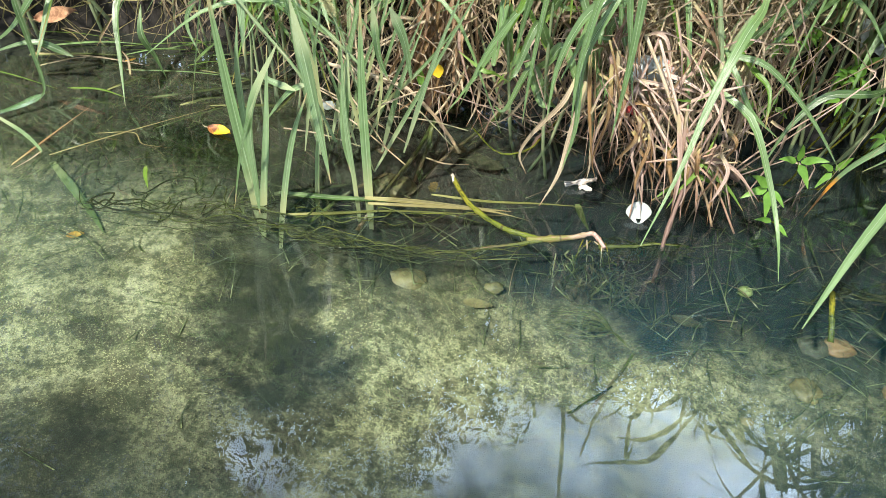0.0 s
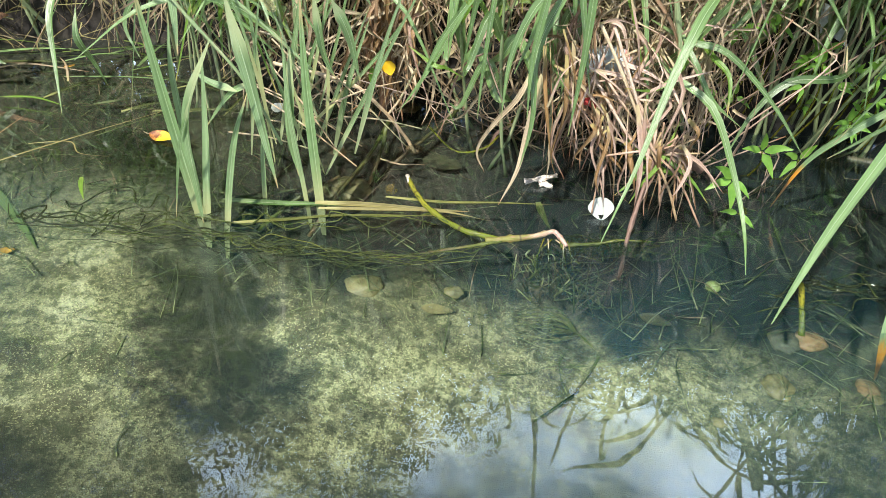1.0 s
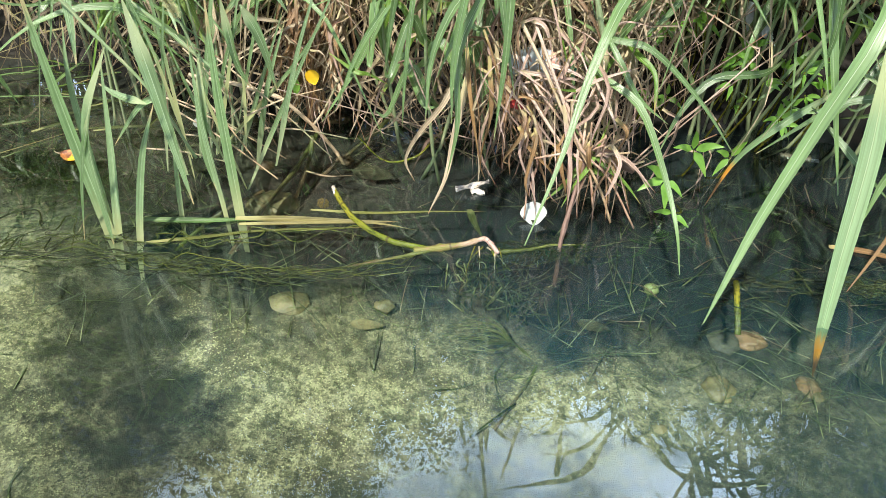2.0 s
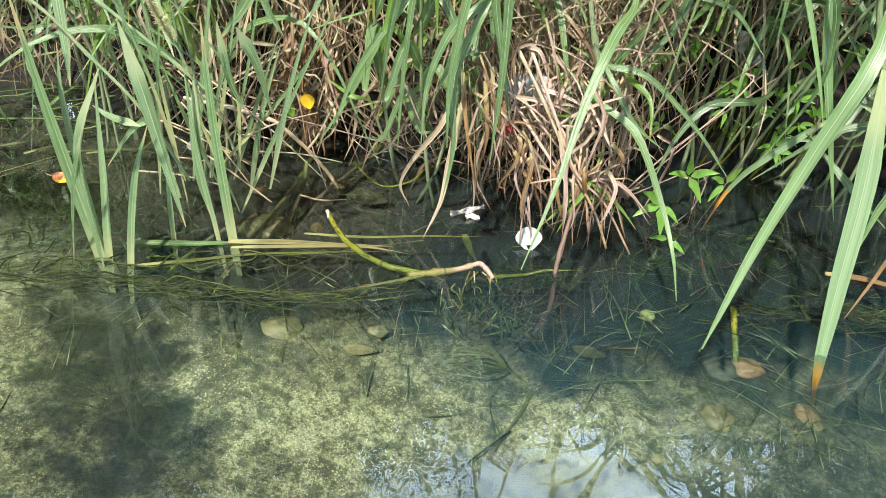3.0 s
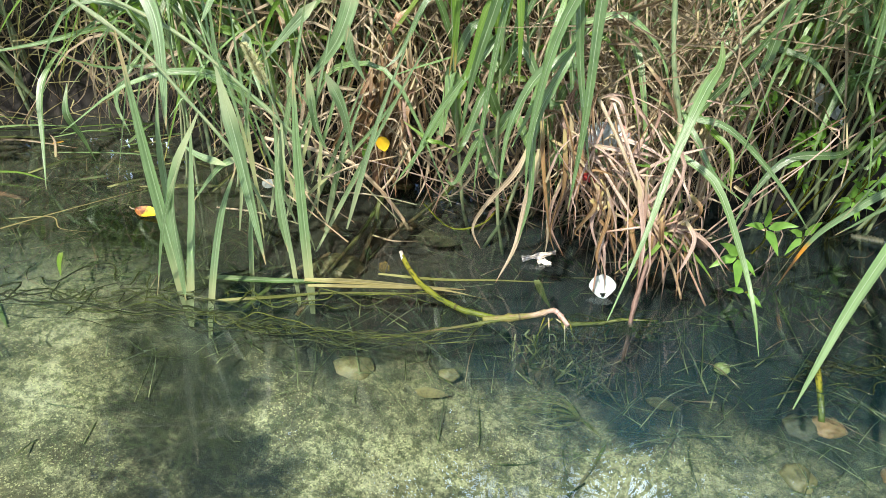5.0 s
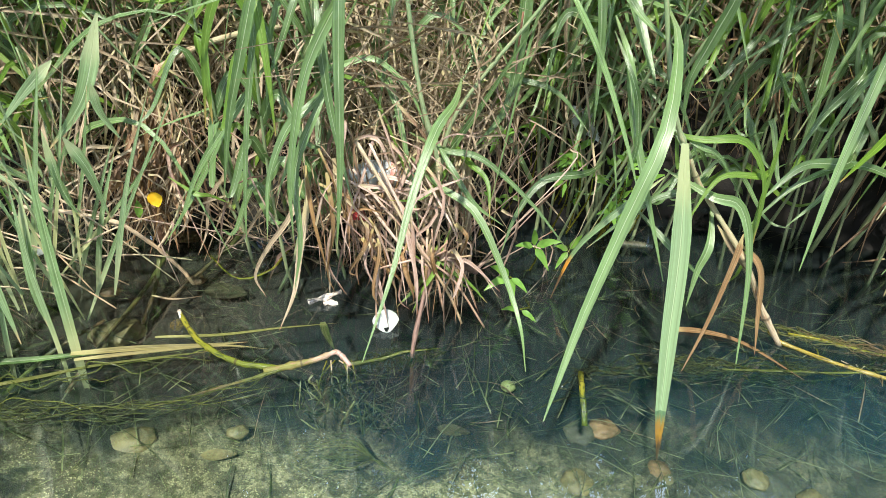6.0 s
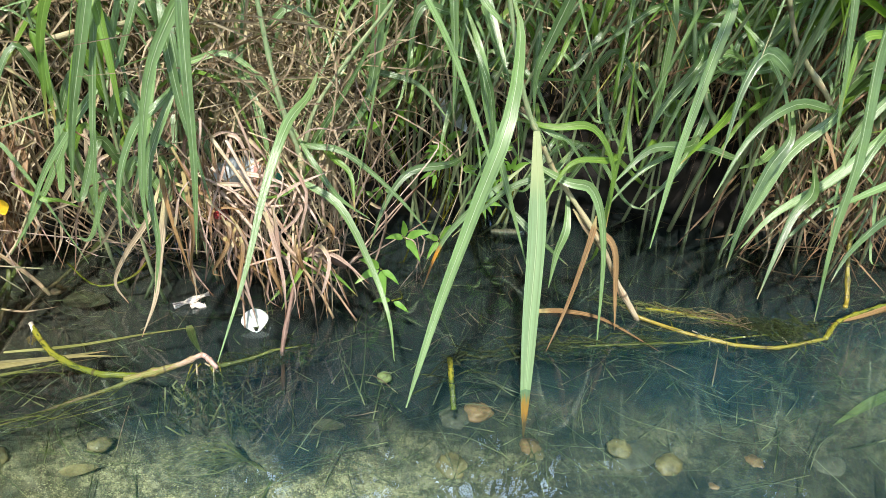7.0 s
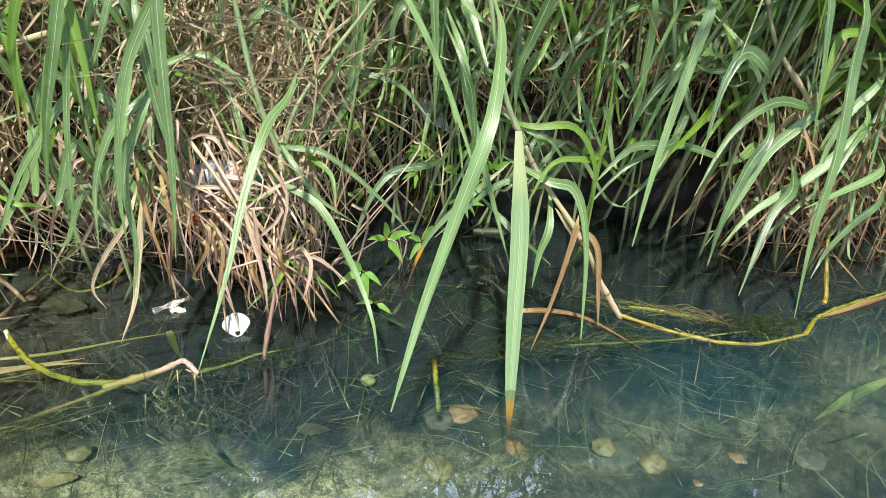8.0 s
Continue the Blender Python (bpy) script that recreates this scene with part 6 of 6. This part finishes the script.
# shoots leafed only above the view, added to shade the bank and show mirrored
thicket(30, 16, (1.15, 2.2), (-0.12, 0.25), (0.90, 1.20), 0.34, (0.012, 0.024), 0.0, 0.56, 0.58)
thicket(37, 7, (0.62, 1.25), (-0.06, 0.15), (0.80, 1.15), 0.50, (0.010, 0.022), 0.0, 0.56, 0.58)
thicket(38, 20, (1.25, 2.3), (0.02, 0.16), (0.85, 1.20), 0.58, (0.012, 0.026), 0.0, 0.56, 0.58)
thicket(45, 4, (0.85, 1.50), (-0.05, 0.30), (0.85, 1.15), 0.52, (0.012, 0.024), 0.0, 0.60, 0.55)
thicket(41, 10, (0.30, 1.05), (-0.14, 0.12), (0.40, 0.62), 0.30, (0.009, 0.020), 0.0)
thicket(23, 200, (2.9, 7.0), (-0.05, 0.8), (0.50, 0.95), 0.26)
thicket(24, 200, (-6.5, -1.8), (0.0, 0.9), (0.80, 1.30), 0.15)


def straw_mat(seed, count, x_range, front, z_range, material, width):
    """Matted dry straw hanging and criss-crossing beneath the green leaves."""
    random.seed(seed)
    made = Build()
    for _ in range(count):
        x = random.uniform(*x_range)
        y = bank_line(x) + front + abs(random.gauss(0, 0.22))
        top = ground_height(x, y) + random.uniform(*z_range)
        if (0.98 < x < 1.42 or in_cleared_slot(x, y)) and top < 0.32 or 0.62 < x < 0.98 and top < 0.22 or 0.11 < x < 0.35 and top < 0.34:
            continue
        ln = random.uniform(0.10, 0.34)
        a = random.gauss(-math.pi / 2, 0.75) if random.random() < 0.7 else random.uniform(-math.pi, math.pi)
        d = Vector((math.cos(a), -abs(random.gauss(0, 0.35)), math.sin(a))).normalized() * ln
        p = Vector((x, y, top))
        bow = Vector((random.gauss(0, 0.03), -abs(random.gauss(0, 0.03)), random.gauss(0.02, 0.02)))
        e = p + d
        if (in_weed_gap(p) or in_weed_gap(e)) and random.random() < 0.9:
            continue
        if e.z < 0.004:
            e.z = random.uniform(0.002, 0.02)
        made.ribbon((p, p.lerp(e, 0.4) + bow, e), random.uniform(*width), 6, base=0.7, fold=0.35, turn=random.uniform(-1.3, 1.3), wave=0.5)
    whole("straw_mat", made, material, "matted dry straw and dead grass under the thicket", "dead grass", kind="stuff")


straw_mat(31, 480, (-0.2, 1.0), -0.07, (0.08, 0.58), straw, (0.003, 0.008))
straw_mat(36, 400, (1.0, 2.8), -0.07, (0.08, 0.58), brown_leaf, (0.003, 0.008))
straw_mat(32, 1000, (-0.2, 2.8), -0.03, (0.03, 0.48), shade_straw, (0.003, 0.008))
straw_mat(35, 480, (-0.15, 0.72), -0.17, (0.15, 0.48), straw, (0.003, 0.008))
straw_mat(39, 200, (0.28, 0.95), -0.17, (0.24, 0.56), straw, (0.003, 0.009))
straw_mat(42, 260, (0.92, 1.75), 0.02, (0.34, 0.66), straw, (0.003, 0.008))
straw_mat(43, 470, (0.36, 0.68), -0.27, (0.40, 0.64), straw, (0.002, 0.006))
straw_mat(44, 140, (1.42, 1.75), -0.12, (0.10, 0.34), brown_leaf, (0.003, 0.008))
straw_mat(34, 150, (-0.2, 1.0), -0.06, (0.15, 0.55), straw, (0.006, 0.013))
straw_mat(40, 300, (-1.4, -0.15), -0.08, (0.03, 0.25), yellow_straw, (0.002, 0.006))
straw_mat(33, 420, (-1.8, -0.15), 0.0, (0.02, 0.22), straw, (0.002, 0.006))

def dead_culms(seed, count, x_range, depth, height, material, radius, lean=0.2):
    """Sheaves of thin dry culms standing and leaning among the green shoots, ten to a sheaf."""
    random.seed(seed)
    width = x_range[1] - x_range[0]
    sheaves = max(1, count // 10)
    for i in range(sheaves):
        cx = x_range[0] + width * (i + 0.5) / sheaves
        cy = bank_line(cx) + 0.5 * (depth[0] + depth[1])
        sheaf = None
        for _ in range(10):
            x = cx + random.gauss(0, 0.5) * width / sheaves
            d = random.uniform(*depth)
            if 0.95 < x < 1.34 and d < 0.22 or 0.62 < x < 0.96 and d < 0.12 or 0.10 < x < 0.34 and d < 0.06:
                continue
            y = bank_line(x) + d
            if in_cleared_slot(x, y):
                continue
            sheaf = sheaf or thing("dead_straw_tuft", (cx, cy, ground_height(cx, cy)), "dry pale culms with shrivelled leaves among green grass", "dead grass", "dead straw tufts")
            root = Vector((x, y, ground_height(x, y) + random.uniform(-0.01, 0.06)))
            h = random.uniform(*height)
            a = random.gauss(0, lean)
            if in_weed_gap(root + Vector((0, 0, 0.08))):
                continue
            top = root + Vector((math.sin(a) * h, -abs(random.gauss(0, 0.22)) * h, math.cos(a) * h))
            mid = root.lerp(top, 0.5) + Vector((random.gauss(0, 0.02), random.gauss(0, 0.02), 0))
            r = random.uniform(*radius)
            part("culm", Build().tube((root, mid, top), r, r * 0.6, 12, 5, 4), material, sheaf)
            for _ in range(random.randint(1, 3)):
                p = root.lerp(top, random.uniform(0.2, 0.95))
                way = Vector((random.gauss(0, 0.4), -abs(random.gauss(0, 0.3)), -1)).normalized() * random.uniform(0.08, 0.24)
                part("dry_leaf", Build().ribbon((p, p + way * 0.3 + Vector((random.gauss(0, 0.03), -0.02, 0.03)), p + way), random.uniform(0.003, 0.008), 7, base=0.7, fold=0.5, turn=random.uniform(-1, 1), wave=0.7), material, sheaf)


dead_culms(51, 80, (-0.15, 0.62), (-0.16, 0.20), (0.25, 0.62), straw, (0.0012, 0.0030), 0.45)
dead_culms(52, 50, (0.30, 0.64), (-0.20, 0.05), (0.30, 0.62), tuft_straw, (0.0012, 0.0028), 0.55)
dead_culms(53, 90, (0.62, 2.3), (-0.10, 0.30), (0.28, 0.70), brown_leaf, (0.0012, 0.0030), 0.35)
dead_culms(54, 60, (0.65, 2.3), (-0.12, 0.25), (0.30, 0.70), straw, (0.0010, 0.0024), 0.35)
dead_culms(56, 130, (0.62, 2.3), (0.16, 0.42), (0.40, 0.80), straw, (0.0014, 0.0032), 0.25)
dead_culms(57, 80, (1.0, 1.9), (0.05, 0.35), (0.50, 0.85), straw, (0.0014, 0.0030), 0.3)
dead_culms(55, 60, (0.0, 0.45), (0.06, 0.25), (0.20, 0.50), shade_straw, (0.0014, 0.0030), 0.4)


def drooping_reed(base, seed, count, label, height=(0.46, 0.62), reach=(0.18, 0.30), lowest=0.09, heading=-2.0, broad=1.0):
    """A leaning shoot whose long leaves arch out over the water and hang."""
    random.seed(seed)
    plant = thing("reed_clump", base, label, "reed", "reeds at the water's edge")
    base = Vector(base)
    h = random.uniform(*height)
    line = (base, base + Vector((random.gauss(0, 0.02), -0.05, h * 0.5)), base + Vector((random.gauss(-0.03, 0.03), -0.13, h)))
    stalk(plant, culm_green, 0.0036, 0.0020, *line, nodes=5)
    way = smooth_line(line, 20)
    for k in range(count):
        p = way[int(20 * (0.42 + 0.56 * k / count))]
        a = random.gauss(heading, 0.8)
        ln = random.uniform(*reach)
        o = Vector((math.cos(a), math.sin(a) * 0.55, 0)) * ln
        rise, fall = random.uniform(0.03, 0.09), random.uniform(0.10, 0.28)
        e = p + o * random.uniform(0.7, 0.95) + Vector((0, 0, -min(fall, max(0.02, p.z - lowest))))
        leaf(plant, fresh_leaf if random.random() < 0.2 else green_leaf, broad * random.uniform(0.009, 0.017), p, p + o * 0.28 + Vector((0, 0, rise)), p + o * 0.65 + Vector((0, 0, rise * 0.35 - fall * 0.2)), e)
    return plant


ARCHING = "green reed shoot with long leaves arching down over the water"
for k, (x, y) in enumerate(((1.60, 1.36), (1.70, 1.38), (0.88, 1.68))):
    drooping_reed((x, y, ground_height(x, y) - 0.01), 60 + k, 5, ARCHING, lowest=0.14)
for k, (x, y) in enumerate(((0.24, 1.54), (0.31, 1.50), (0.40, 1.56))):
    drooping_reed((x, y, ground_height(x, y) - 0.01), 80 + k, 7, ARCHING, (0.62, 0.78), (0.10, 0.20), 0.30, -1.6, 1.5)
for k, (x, y) in enumerate(((0.98, 1.62), (1.08, 1.60), (1.18, 1.58), (1.28, 1.54), (0.80, 1.66), (0.66, 1.64), (1.50, 1.50))):
    drooping_reed((x, y, ground_height(x, y) - 0.01), 90 + k, 9, ARCHING, (0.66, 0.84), (0.14, 0.28), 0.36, -1.9)

# ---- tree beyond the thicket ----
def tree(at, height, spread, seed, count):
    random.seed(seed)
    plant = thing("tree", at, "broad dark green tree beyond the grass bank", "tree", "trees beyond the bank")
    at = Vector(at)
    part("trunk", Build().tube((at - Vector((0, 0, 0.3)), at + Vector((0.15, 0, height * 0.3)), at + Vector((-0.1, 0.1, height * 0.62)), at + Vector((0.1, 0, height * 0.85))), 0.20, 0.06, 20, 10), bark, plant)
    crown = Build()
    for _ in range(30):
        a, r, z = random.uniform(0, 6.28), random.uniform(0.35, 1.0) * spread, random.uniform(0.22, 1.0) * height
        tip = at + Vector((math.cos(a) * r, math.sin(a) * r, z))
        root = at + Vector((0, 0, z * 0.62))
        part("limb", Build().tube((root, root.lerp(tip, 0.5) + Vector((0, 0, 0.25)), tip), 0.06, 0.015, 10, 6), bark, plant)
        for _ in range(count // 30):
            c = root.lerp(tip, random.uniform(0.45, 1.1)) + Vector((random.gauss(0, 0.22), random.gauss(0, 0.22), random.gauss(0, 0.15)))
            d = Vector((random.gauss(0, 1), random.gauss(0, 1), random.gauss(-0.4, 0.6))).normalized()
            ln = random.uniform(0.05, 0.10)
            crown.ribbon((c, c + d * ln * 0.5 + Vector((0, 0, 0.012)), c + d * ln), ln * 0.5, 2, face=Vector((random.gauss(0, 0.5), random.gauss(0, 0.5), 1)), base=0.2, fold=0.1, taper=1.6)
    part("crown", crown, tree_leaf, plant)


tree((-3.1, 4.7, 0.42), 8.2, 2.5, 5, 44000)
tree((-4.7, 2.9, 0.42), 5.6, 1.6, 13, 13000)
tree((-1.5, 6.0, 0.42), 6.4, 1.6, 9, 26000)
